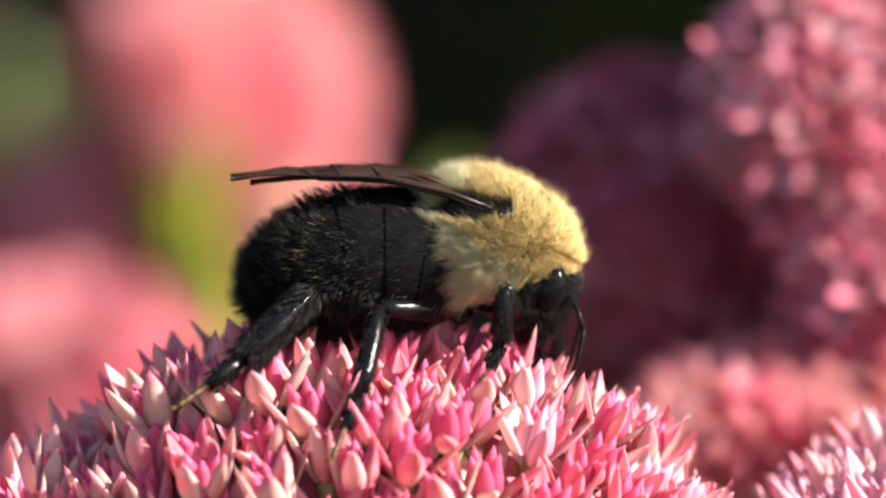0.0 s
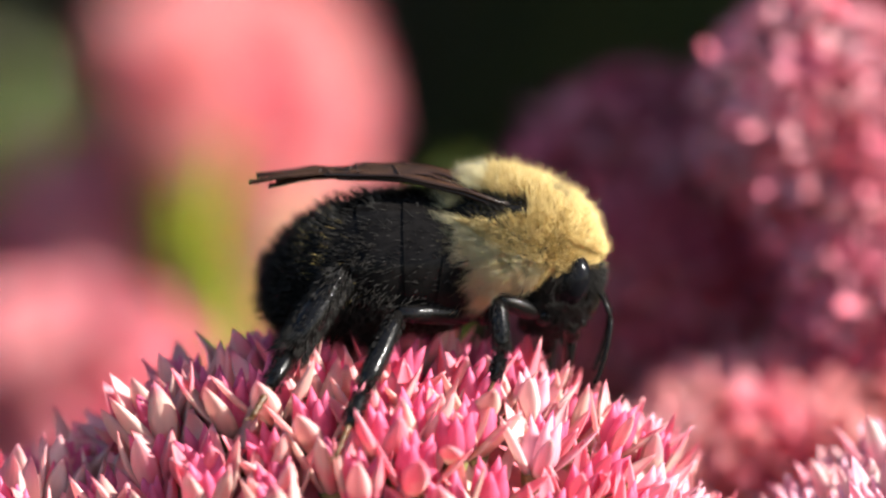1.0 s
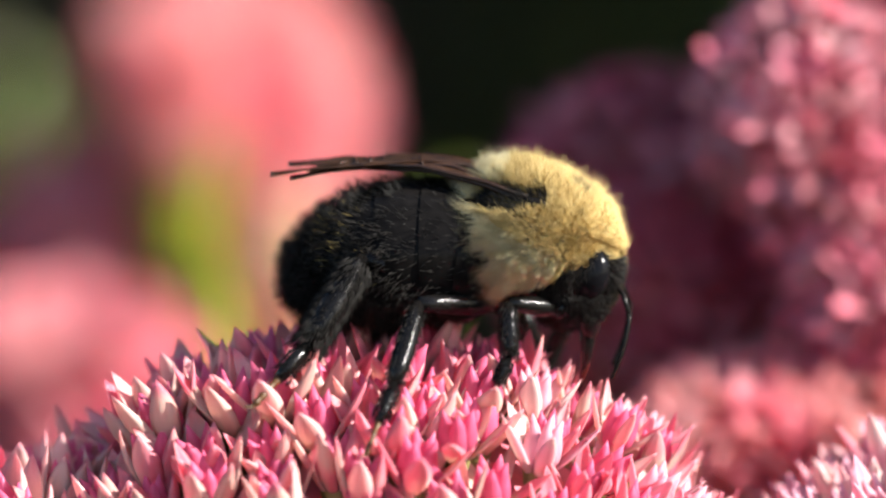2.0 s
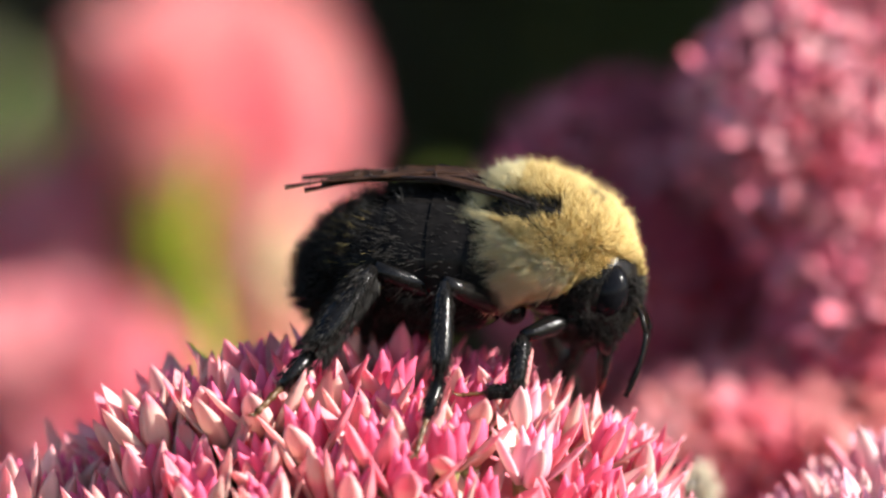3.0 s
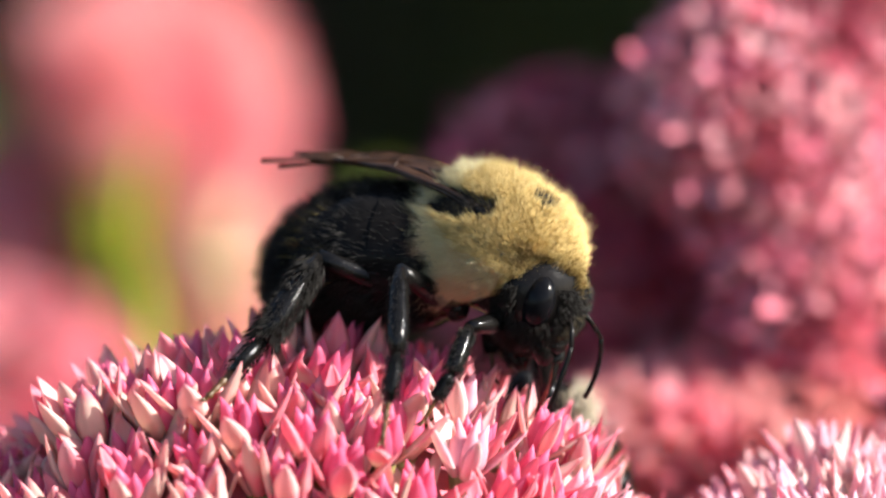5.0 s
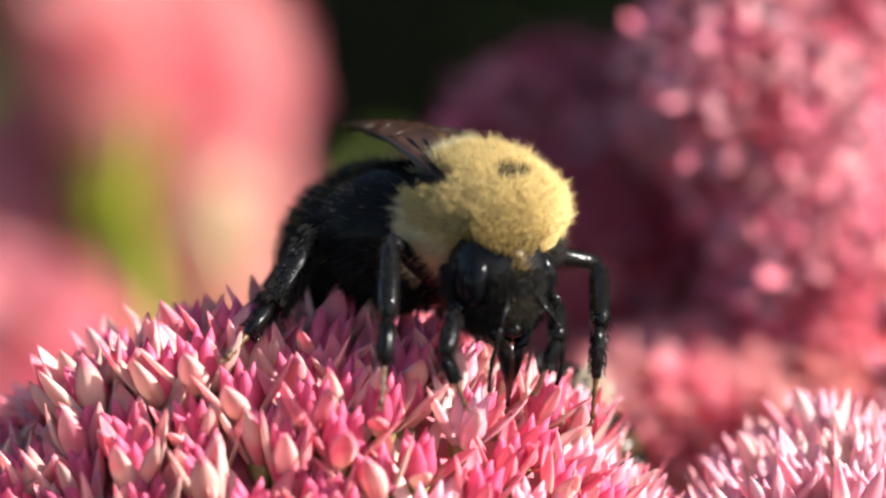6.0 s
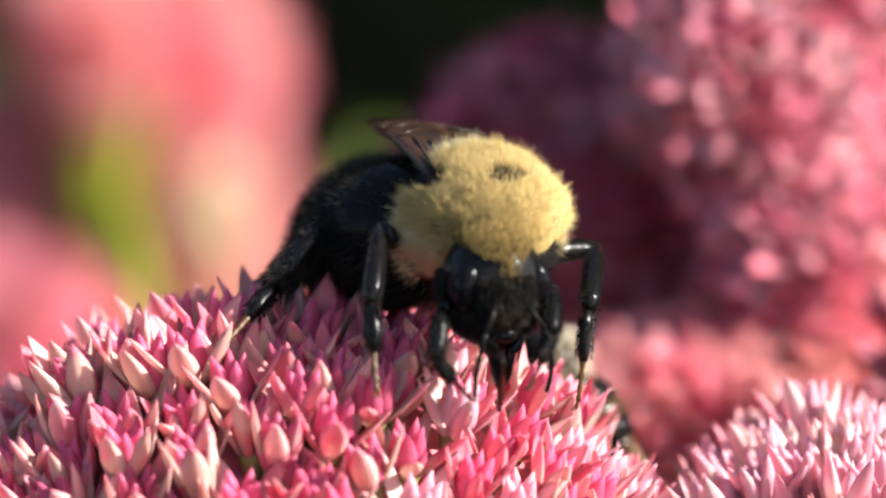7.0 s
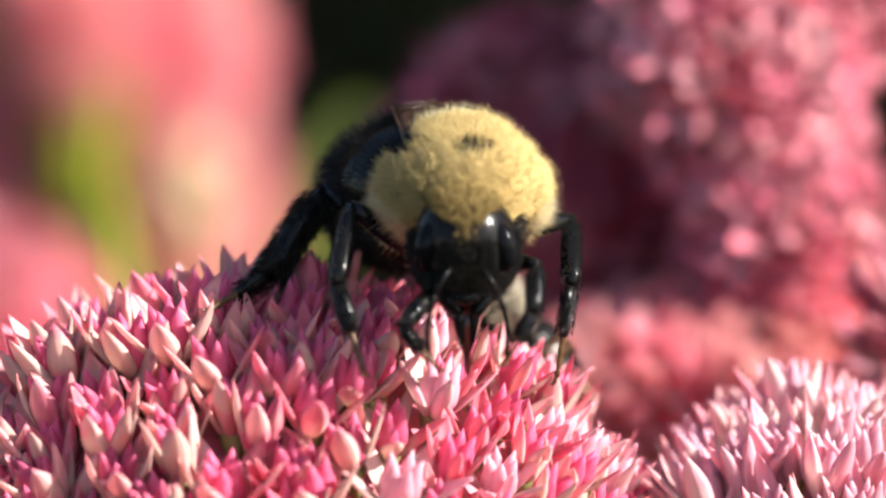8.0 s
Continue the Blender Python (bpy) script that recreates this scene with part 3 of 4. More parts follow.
        faces = [(i * 36 + j, i * 36 + (j + 1) % 36, i * 36 + 36 + (j + 1) % 36, i * 36 + 36 + j) for i in range(6) for j in range(36)]
        ob = mesh_of("segment", verts, faces, ABDOMEN_SHELL)
        if abdomen is None:
            abdomen = part("abdomen", ob, bee, at_mm(-1.7, 0, -1.0))
        else:
            part("segment", ob, abdomen)
    n = 21000
    s = RNG.uniform(0.0, 1.0, n) ** 0.8
    a = RNG.uniform(0, 2 * math.pi, n)
    cen = np.array([curve(x) for x in s])
    tan = np.array([(curve(min(1, x + 0.01)) - curve(max(0, x - 0.01))).normalized() for x in s])
    lat = np.array([[0.0, 1.0, 0.0]]).repeat(n, 0)
    upw = np.cross(tan, lat)
    rr = np.array([radius(x) for x in s])
    out = lat * np.cos(a)[:, None] - upw * (0.9 * np.sin(a))[:, None]
    roots = cen + out * (0.98 * rr)[:, None]
    tuft = np.array([noise.noise_vector(Vector(q) * 1.3) for q in roots.tolist()])
    # bare glossy plates on the sides of the front half, shaggy behind and below
    shaggy = np.clip(0.10 + 2.2 * (s - 0.36) + 0.9 * tuft[:, 0], 0.05, 1) + np.where(out[:, 2] < -0.35, 0.35, 0)
    keepers = RNG.random(n) < shaggy
    ways = out * 0.85 + tan * (0.75 - 0.25 * s)[:, None] + 0.55 * tuft + RNG.normal(0, 0.16, (n, 3))
    size = RNG.uniform(0.35, 0.9, n) * (0.6 + 0.75 * s)
    band = (s > 0.56) & (s < 0.76) & (out[:, 2] > -0.25) & (RNG.random(n) < 0.12)
    m1, m2 = keepers & ~band, keepers & band
    tagged(part("abdomen_hair", mesh_of("abdomen_hair", *strands(roots[m1], ways[m1], size[m1], 0.016), BLACK_FUR), abdomen, None, "short black hair"), kind="stuff")
    tagged(part("tawny_hair", mesh_of("tawny_hair", *strands(roots[m2], ways[m2], size[m2] * 0.85, 0.014), TAWNY_FUR), abdomen, None, "sparse tawny hair"), kind="stuff")

    # head, facing forwards and down
    hs = (1.72, 1.8, 1.95)
    head = part("head", mesh_of("head", *blob((0, 0, 0), hs, 20, 28, lambda u: 1 + 0.10 * max(0, u.x) * max(0, -u.z) - 0.24 * max(0, -u.z) ** 2), SHELL), bee, at_mm(2.35, 0, -2.9, 0, 6, 0))
    for sgn in (-1, 1):
        part("eye", mesh_of("eye", *blob((0, 0, 0), (0.86, 0.58, 0.98), 18, 24), EYE_SHELL), head, at_mm(0.62, sgn * 1.13, 0.02, sgn * 10, -6, sgn * 32), "glossy black compound eye")
        part("mandible", mesh_of("mandible", *tube([(0.45, sgn * 0.72, -1.3), (0.85, sgn * 0.62, -1.75), (0.98, sgn * 0.38, -2.15), (0.92, sgn * 0.08, -2.32)], [0.34, 0.36, 0.3, 0.12], 12, 0.7), LEG_SHELL), head)
        part("antenna_socket", mesh_of("antenna_socket", *blob((1.5, sgn * 0.42, -0.15), (0.16, 0.2, 0.2), 8, 12), SHELL), head)
        scape = [(1.55, sgn * 0.42, -0.3), (1.95, sgn * 0.75, -0.75), (2.2, sgn * 1.1, -1.3)]
        part("antenna", mesh_of("antenna", *tube(scape, [0.1, 0.085, 0.1], 8), SHELL), head)
        beads = []
        for i in range(11):
            f0 = i / 10.5
            beads.append(((2.2 + 0.05 * f0 - 0.5 * f0 * f0, sgn * (1.1 + 0.3 * math.sin(2.4 * f0)), -1.3 - 2.3 * f0), 0.085 if i % 2 else 0.1))
        part("antenna_tip", mesh_of("antenna_tip", *tube([q for q, _ in beads], [r for _, r in beads], 8), SHELL), head)
        part("tongue_sheath", mesh_of("tongue_sheath", *tube([(0.7, sgn * 0.3, -1.75), (0.9, sgn * 0.26, -2.4), (0.92, sgn * 0.2, -3.0), (0.82, sgn * 0.12, -3.5)], [0.26, 0.27, 0.18, 0.05], 9, 0.7), LEG_SHELL), head)
        part("cheek", mesh_of("cheek", *blob((0.15, sgn * 0.66, -1.05), (0.85, 0.62, 0.95), 12, 16), SHELL), head)
    head.scale = (1.14, 1.12, 1.16)
    for y, z in ((0, 1.2), (-0.33, 1.32), (0.33, 1.32)):
        part("ocellus", mesh_of("ocellus", *blob((1.2, y, z), (0.13, 0.13, 0.13), 8, 10), EYE_SHELL), head)
    part("clypeus", mesh_of("clypeus", *blob((1.08, 0, -0.85), (0.5, 0.78, 0.72), 14, 20), LEG_SHELL), head)
    part("labrum", mesh_of("labrum", *blob((1.15, 0, -1.62), (0.3, 0.52, 0.3), 10, 14), LEG_SHELL), head)
    part("tongue", mesh_of("tongue", *tube([(0.75, 0, -2.0), (0.85, 0, -2.7), (0.85, 0, -3.4), (0.7, 0, -4.3)], [0.24, 0.22, 0.16, 0.07], 9), TONGUE), head, None, "dark red tongue reaching into a floret")
    p, nor, u = on_ellipsoid(20000, (0, 0, 0), hs)
    between_eyes = np.abs(p[:, 1]) + RNG.normal(0, 0.1, len(p)) < 0.28 + 3.0 * np.clip(u[:, 2] - 0.4, 0, 0.75)
    top = (u[:, 2] + RNG.normal(0, 0.08, len(p)) > 0.16) & (u[:, 0] > -0.7) & between_eyes & (RNG.random(len(p)) < 0.5 + 0.6 * u[:, 2])
    clyp = (u[:, 0] > 0.5) & (u[:, 2] < -0.2) & (u[:, 2] > -0.62) & (np.abs(p[:, 1]) < 0.62 + RNG.normal(0, 0.1, len(p))) & (RNG.random(len(p)) < 0.5)
    facial = (u[:, 0] > -0.5) & (u[:, 2] <= 0.25) & ((np.abs(p[:, 1]) < 1.0) | (u[:, 2] < -0.35) | (u[:, 0] < 0.1)) & ~clyp & (RNG.random(len(p)) < 0.6)
    tagged(part("crown_hair", mesh_of("crown_hair", *strands(p[top], nor[top] + np.array([-0.1, 0, 0.45]) + RNG.normal(0, 0.22, (top.sum(), 3)), RNG.uniform(0.2, 0.42, top.sum()) * (1 + 0.9 * np.clip(u[top, 2] - 0.5, 0, 0.5)), 0.015), CROWN_FUR), head, None, "tawny hair tuft"), kind="stuff")
    tagged(part("clypeus_hair", mesh_of("clypeus_hair", *strands(p[clyp] + np.array([0.12, 0, 0]), nor[clyp] + np.array([0.1, 0, -0.6]) + RNG.normal(0, 0.2, (clyp.sum(), 3)), RNG.uniform(0.12, 0.26, clyp.sum()), 0.01), DUSKY_FUR), head, None, "thin tawny hair"), kind="stuff")
    tagged(part("face_hair", mesh_of("face_hair", *strands(p[facial], nor[facial] + np.array([0.1, 0, -0.5]) + RNG.normal(0, 0.25, (facial.sum(), 3)), RNG.uniform(0.2, 0.45, facial.sum()), 0.018), BLACK_FUR), head), kind="stuff")

    # wings folded back over the abdomen
    wings = {}
    for sgn in (-1, 1):
        fore = wings[sgn, 0] = part("wing", wing_mesh(11.0, 2.8, -sgn, WING), bee, wing_pose(sgn, 0, 12), "smoky brown wing folded back")
        for me in wing_veins(11.0, 2.8, -sgn):
            part("vein", me, fore)
        hind = wings[sgn, 1] = part("wing", wing_mesh(10.0, 2.4, -sgn, WING), bee, wing_pose(sgn, 1, 12), "smoky brown wing folded back")
        for me in wing_veins(10.0, 2.4, -sgn):
            part("vein", me, hind)

    # legs: femur > tibia, tarsus, foot
    limbs = {}
    for name, (hip, lens, wid) in LEGS.items():
        hindmost = name.endswith("hind")
        v, f = joined([capsule(lens[0], [wid[0] * q for q in (0.5, 0.85, 1.0, 0.9, 0.75, 0.6)], 12), blob((0, 0, 0), (wid[0] * 1.1,) * 3, 8, 12)])
        femur = part(name.split("_")[1] + "_leg", mesh_of("femur", v, f, LEG_SHELL), bee)
        tib = [wid[1] * q for q in ((0.5, 0.75, 1.0, 1.15, 1.05, 0.7) if hindmost else (0.6, 0.85, 0.95, 1.0, 0.95, 0.7))]
        tibia = part("tibia", mesh_of("tibia", *capsule(lens[1], tib, 12, 0.85 if hindmost else 0.9), LEG_SHELL), femur)
        tibia_hair = leg_hairs(lens[1], wid[1], 1500 if hindmost else 420, 0.7 if hindmost else 0.32)
        toe = lens[2]
        first = capsule(toe * 0.56, [wid[2] * q for q in (0.7, 1.0, 0.95, 0.7)], 10, 0.7)
        beads = [(0.52, 0.3), (0.58, 0.46), (0.64, 0.34), (0.66, 0.3), (0.71, 0.45), (0.77, 0.33), (0.79, 0.29), (0.84, 0.43), (0.89, 0.32), (0.91, 0.28), (0.96, 0.44), (1.0, 0.3)]
        small = [tube([(0, 0, toe * z) for z, _ in beads], [wid[2] * r * 0.82 for _, r in beads], 8)]
        for sgn in (-1, 1):
            small.append(tube([(0, 0, toe * 0.99), (sgn * 0.12, 0.05, toe + 0.22), (sgn * 0.16, 0.2, toe + 0.36)], [0.07, 0.05, 0.015], 6))
        v, f = joined([first, leg_hairs(toe * 0.5, wid[2], 420, 0.26)])
        tarsus = part("tarsus", mesh_of("tarsus", v, f, LEG_SHELL), femur)
        v, f = joined(small)
        claws = part("foot", mesh_of("foot", v, f, BROWN_SHELL), femur, None, "amber foot with claws")
        fringe = tagged(part("fringe", mesh_of("fringe", *tibia_hair, BLACK_FUR), femur), kind="stuff")
        limbs[name] = (femur, tibia, tarsus, claws, fringe)
    return bee, limbs, abdomen, head, wings


def honeybee():
    """A smaller tan bee that climbs up behind the near flower head."""
    bee2 = new("honeybee", None)
    bee2.scale = (0.72, 0.72, 0.72)
    tagged(bee2, "small tan furry honeybee with clear wings behind the bumblebee", "bee")
    thorax = part("thorax", mesh_of("thorax", *blob((0, 0, 0), (1.9, 1.7, 1.65), 14, 22), SHELL), bee2)
    p, nor, u = on_ellipsoid(2600, (0, 0, 0), (1.9, 1.7, 1.65))
    coated = (u[:, 2] > -0.1) & (u[:, 0] < 0.2)
    tagged(part("coat", mesh_of("coat", *strands(p[coated], (nor + RNG.normal(0, 0.25, p.shape))[coated], RNG.uniform(0.5, 1.2, len(p))[coated], 0.018), GREY_FUR), thorax, None, "pale tan hair"), kind="stuff")
    head2 = part("head", mesh_of("head", *blob((2.35, 0, -0.6), (0.8, 1.25, 1.3), 14, 20), SHELL), bee2)
    for sgn in (-1, 1):
        part("eye", mesh_of("eye", *blob((2.4, sgn * 1.05, -0.4), (0.5, 0.35, 0.85), 10, 14), EYE_SHELL), head2)
        part("antenna", mesh_of("antenna", *tube([(3.0, sgn * 0.3, -0.4), (3.5, sgn * 0.6, 0.3), (4.4, sgn * 0.9, -0.4), (5.0, sgn * 1.0, -1.2)], [0.1, 0.1, 0.11, 0.09], 7), SHELL), head2)
        for k, (x, reach) in enumerate(((0.9, 1.6), (-0.1, 0.2), (-1.0, -2.2))):
            pts = [(x, sgn * 1.0, -1.2), (x + reach * 0.4, sgn * 2.4, -0.9), (x + reach * 0.8, sgn * 2.9, -2.6), (x + reach * 1.2, sgn * 2.8, -4.0)]
            part("leg", mesh_of("leg", *tube(pts, [0.25, 0.3, 0.24, 0.1], 8), BROWN_SHELL if k else SHELL), bee2)
        for length, width, x, drop in ((7.6, 2.6, -0.4, 0.0), (5.6, 1.8, -0.8, -0.1)):
            wing = part("wing", wing_mesh(length, width, -sgn, CLEAR_WING, 0.2), bee2, at_mm(x, sgn * 1.4, 0.9 + drop, -sgn * 6, -12, sgn * 2), "clear amber-veined wing")
            for me in wing_veins(length, width, -sgn, 0.2):
                part("vein", me, wing)
    rings = [(-1.6, 1.1), (-2.4, 1.75), (-3.5, 1.95), (-4.6, 1.85), (-5.7, 1.45), (-6.6, 0.8), (-7.2, 0.2)]
    tail = None
    for k, ((x0, r0), (x1, r1)) in enumerate(zip(rings, rings[1:])):
        piece = tube([(x0, 0, -0.3 - 0.04 * x0 * x0 * 0.5), (0.5 * (x0 + x1), 0, -0.3 - 0.02 * (0.5 * (x0 + x1)) ** 2), (x1 - 0.12, 0, -0.3 - 0.02 * x1 * x1)], [r0, 0.52 * (r0 + r1), r1 * 1.02], 20)
        me = mesh_of("segment", *piece, SHELL if k % 2 else DARK_AMBER)
        tail = part("abdomen", me, bee2) if tail is None else (part("segment", me, tail), tail)[1]
    return bee2


LEG_PATHS = {
    "right_hind": [
        (0, (-5.25, -6.64, -0.37), (-7.76, -8.58, -3.06), (-10.04, -10.31, -4.37)),
        (1, (-4.47, -5.93, 0.93), (-5.78, -7.40, -1.95), (-6.97, -9.19, -3.66)),
        (1.5, (-4.35, -5.88, 1.23), (-5.33, -7.35, -1.66), (-7.07, -9.17, -3.58)),
        (3.5, (-2.44, -5.90, 1.09), (-4.42, -7.37, -1.79), (-6.81, -9.54, -3.99)),
        (4.5, (-2.30, -5.88, 1.24), (-4.27, -7.31, -1.42), (-7.00, -9.53, -3.95)),
        (5.8, (-2.64, -3.49, 0.97), (-4.17, -6.53, -2.22), (-6.01, -9.30, -3.76)),
        (6.5, (-2.61, -3.47, 1.11), (-3.92, -6.46, -1.76), (-6.09, -9.33, -3.96)),
        (7, (-1.94, -2.98, 1.64), (-3.47, -5.72, -1.61), (-5.43, -8.24, -3.43)),
        (7.5, (-1.05, -2.84, 1.26), (-3.58, -5.35, -1.80), (-5.76, -7.48, -2.50)),
        (8, (-1.08, -2.88, 1.02), (-3.39, -5.49, -2.69), (-5.25, -7.57, -3.02)),
    ],
    "right_mid": [
        (0, (-2.29, -6.88, -1.23), (-3.16, -9.12, -3.86), (-4.13, -11.68, -5.97)),
        (0.3, (-2.35, -6.86, -1.11), (-3.22, -9.10, -3.74), (-4.19, -11.66, -5.86)),
        (0.5, (-3.16, -6.79, -0.70), (-3.43, -9.02, -3.23), (-4.23, -11.65, -5.78)),
        (0.8, (-2.45, -6.84, -1.01), (-3.32, -9.07, -3.54), (-4.29, -11.63, -5.66)),
        (1.5, (-2.37, -6.89, -1.29), (-3.13, -9.11, -3.81), (-4.21, -11.65, -5.82)),
        (3.5, (1.40, -6.53, 0.97), (1.07, -8.16, -1.66), (0.74, -9.29, -3.70)),
        (4.5, (0.89, -6.54, 0.90), (1.00, -8.14, -1.51), (0.67, -9.27, -3.55)),
        (5.8, (0.23, -8.70, 1.35), (0.55, -10.66, -1.43), (0.34, -11.98, -3.43)),
        (6.5, (-0.07, -8.67, 1.48), (0.26, -10.63, -1.30), (0.26, -12.00, -3.51)),
        (7.5, (-0.16, -8.09, 1.98), (0.17, -10.08, -1.03), (0.38, -11.48, -3.45)),
        (8, (-0.42, -8.18, 1.41), (-0.31, -10.11, -1.16), (0.24, -11.50, -3.58)),
    ],
    "right_front": [
        (0, (2.66, -5.66, -1.20), (2.33, -6.44, -2.30), (1.67, -7.07, -3.75)),
        (1.5, (2.25, -5.56, -0.61), (1.92, -6.43, -2.25), (1.70, -7.10, -3.92)),
        (3.5, (4.27, -5.76, -1.83), (3.50, -6.49, -2.60), (2.39, -7.05, -3.62)),
        (4.5, (3.86, -5.66, -1.25), (3.42, -6.46, -2.45), (2.10, -7.10, -3.91)),
        (5.8, (3.07, -10.16, -1.52), (2.85, -10.79, -2.30), (2.95, -11.52, -3.72)),
        (6.5, (2.78, -10.19, -1.71), (2.88, -10.84, -2.60), (2.99, -11.54, -3.81)),
        (8, (3.3, -11.23, -1.86), (2.7, -11.79, -2.4), (2.75, -12.4, -3.7)),
    ],
    "left_front": [
        (0, (4.81, 0.70, -3.24), (4.48, 0.94, -4.30), (4.04, 1.18, -5.36)),
        (1.5, (4.06, 0.81, -2.54), (3.61, 1.03, -3.70), (3.50, 1.18, -5.31)),
        (3.5, (6.65, 0.59, -2.64), (5.54, 0.39, -3.96), (4.88, 0.57, -5.34)),
        (4.5, (5.24, 0.58, -2.71), (4.57, 0.41, -3.81), (3.68, 0.27, -4.69)),
        (5.8, (7.34, -9.18, -1.68), (7.01, -9.84, -2.68), (6.24, -10.61, -4.32)),
        (6.5, (7.37, -9.61, -1.25), (7.15, -10.31, -2.46), (6.71, -11.08, -4.11)),
        (8, (7.88, -11.06, -0.78), (7.22, -11.30, -2.29), (6.34, -12.08, -4.04)),
    ],
    "left_mid": [
        (0, (0.36, 1.56, -2.93), (0.58, 2.34, -4.42), (0.36, 3.11, -5.91)),
        (3.5, (4.88, 1.58, -2.80), (5.56, 2.36, -4.29), (5.34, 3.10, -5.99)),
        (4.5, (4.36, 1.57, -2.87), (5.03, 2.35, -4.35), (4.82, 3.12, -5.84)),
        (5.8, (8.41, -3.16, -0.76), (8.75, -6.32, -2.81), (8.59, -6.70, -5.20)),
        (6.5, (8.55, -3.45, -0.68), (8.73, -6.59, -2.63), (8.41, -6.71, -5.29)),
        (7.5, (8.34, -4.00, -0.34), (8.56, -6.97, -2.43), (8.30, -7.18, -5.07)),
        (8, (8.52, -4.17, -0.12), (8.70, -7.15, -2.31), (8.27, -7.38, -5.06)),
    ],
    "left_hind": [
        (0, (-5.66, 1.44, -1.11), (-6.12, 2.41, -3.98), (-7.25, 3.25, -5.02)),
        (1.5, (-4.41, 1.67, -2.22), (-4.86, 2.38, -4.15), (-5.54, 3.16, -5.64)),
        (3.5, (-0.92, 1.79, -1.48), (-2.03, 2.53, -3.18), (-3.16, 3.28, -4.89)),
        (4.5, (-0.99, 1.78, -1.55), (-1.89, 2.52, -3.25), (-3.23, 3.23, -5.18)),
        (5.8, (2.79, 1.74, 0.15), (3.02, 2.38, -2.21), (3.47, 3.06, -4.36)),
        (8, (3.25, 1.59, -0.81), (3.93, 2.34, -2.51), (4.61, 3.01, -4.66)),
    ],
}
HONEYBEE_PATH = [
    (0, 11.33, 2.73, -14.52, 0, -48, 165),
    (2.4, 10.51, 3.02, -13.0, 0, -48, 165),
    (2.9, 10.0, 3.02, -10.4, 0, -48, 165),
    (3.2, 8.21, 3.36, -7.53, 0, -48, 165),
    (3.6, 8.33, 3.48, -6.79, 0, -48, 165),
    (4.5, 7.17, 3.60, -6.04, 0, -48, 165),
    (4.7, 7.13, 3.58, -6.19, 0, -48, 165),
    (6, 7.62, 3.42, -7.14, 0, -46, 168),
    (7, 7.2, 3.57, -6.23, 0, -42, 170),
    (7.5, 6.25, 3.69, -5.49, 0, -39, 172),
    (8, 5.65, 3.78, -4.90, 0, -37, 172),
]
BEE_PATH = [
    (0, 2.42, -3.35, 1.09, 0, 2.0, 2.0),
    (0.1, 2.36, -3.33, 1.19, 0, 1.7, 2.0),
    (0.2, 2.25, -3.32, 1.27, 0, 1.3, 2.0),
    (0.3, 2.16, -3.30, 1.39, 0, 1.0, 2.0),
    (0.4, 1.76, -3.15, 2.35, 0, -9.0, 2.0),
    (0.5, 0.94, -2.98, 3.39, 0, -21.0, 2.0),
    (0.6, 1.90, -3.15, 2.28, 0, -11.0, 2.0),
    (0.7, 2.19, -3.19, 2.00, 0, -8.0, 1.0),
    (0.8, 2.79, -3.29, 1.33, 0, -1.7, -0.0),
    (0.9, 3.28, -3.33, 1.03, 0, 0.7, -1.0),
    (1.1, 2.81, -3.16, 2.16, 0, -5.4, -2.3),
    (1.3, 3.15, -3.27, 1.64, 0, -1.2, -3.3),
    (1.7, 3.40, -3.27, 1.85, 0, -1.8, -4.0),
    (2.8, 4.83, -3.27, 1.88, 0, 2.2, -4.0),
    (3, 4.71, -3.26, 1.92, 0, 1.4, -4.0),
    (3.2, 5.51, -3.21, 2.32, 0, 0.4, -7.0),
    (3.3, 5.90, -3.28, 1.90, 0, 4.0, -8.5),
    (3.4, 5.84, -3.27, 1.96, 0, 5.5, -10.0),
    (3.5, 5.79, -3.39, 1.28, 0, 12.0, -11.0),
    (3.6, 5.83, -3.42, 1.01, 0, 13.1, -12.0),
    (3.7, 4.73, -3.34, 1.48, 0, 11.2, -12.0),
    (3.8, 5.03, -3.38, 1.19, 0, 12.4, -12.0),
    (4, 5.50, -3.30, 1.56, 0, 7.6, -10.0),
    (4.3, 5.46, -3.21, 1.82, 0, 6.0, -9.4),
    (4.7, 5.42, -3.21, 1.68, 0, 6.0, -13.0),
    (5.3, 5.22, -4.73, 1.72, 0, -0.2, -34.0),
    (5.8, 4.82, -6.03, 1.53, 0, -5.0, -52.0),
    (6, 4.58, -6.19, 1.76, 0, -5.0, -53.5),
    (6.2, 4.19, -6.34, 1.88, 0, -6.0, -55.0),
    (6.4, 4.63, -6.51, 1.99, 0, -7.0, -54.5),
    (6.6, 4.98, -6.66, 1.98, 0, -8.0, -54.0),
    (6.8, 4.38, -6.84, 1.69, 0, -6.0, -57.0),
    (7, 4.84, -7.01, 1.44, 0, -4.0, -61.0),
    (7.2, 5.31, -7.22, 1.01, 0, -3.0, -58.0),
    (7.4, 5.06, -7.36, 0.98, 0, -4.0, -62.0),
    (7.6, 4.66, -7.42, 1.46, 0, -5.0, -69.0),
    (7.8, 4.10, -7.49, 1.85, 0, -4.0, -74.0),
    (8, 4.61, -7.61, 1.86, 0, -4.0, -77.0),
]
# sway of the near flower head, mm right and up
SWAY = [
    (0, 0.000, -0.000),
    (0.5, -0.067, -0.000),
    (1, -0.036, -0.033),
    (1.5, 0.033, 0.104),
    (3, 0.307, -0.133),
    (3.5, 0.202, 0.100),
    (4, 0.036, -0.304),
    (4.5, 0.138, -0.102),
    (6, 0.138, -0.000),
    (6.5, 0.133, -0.167),
    (7, 0.102, -0.100),
    (7.5, 0.238, -0.238),
    (8, 0.202, -0.171),
]


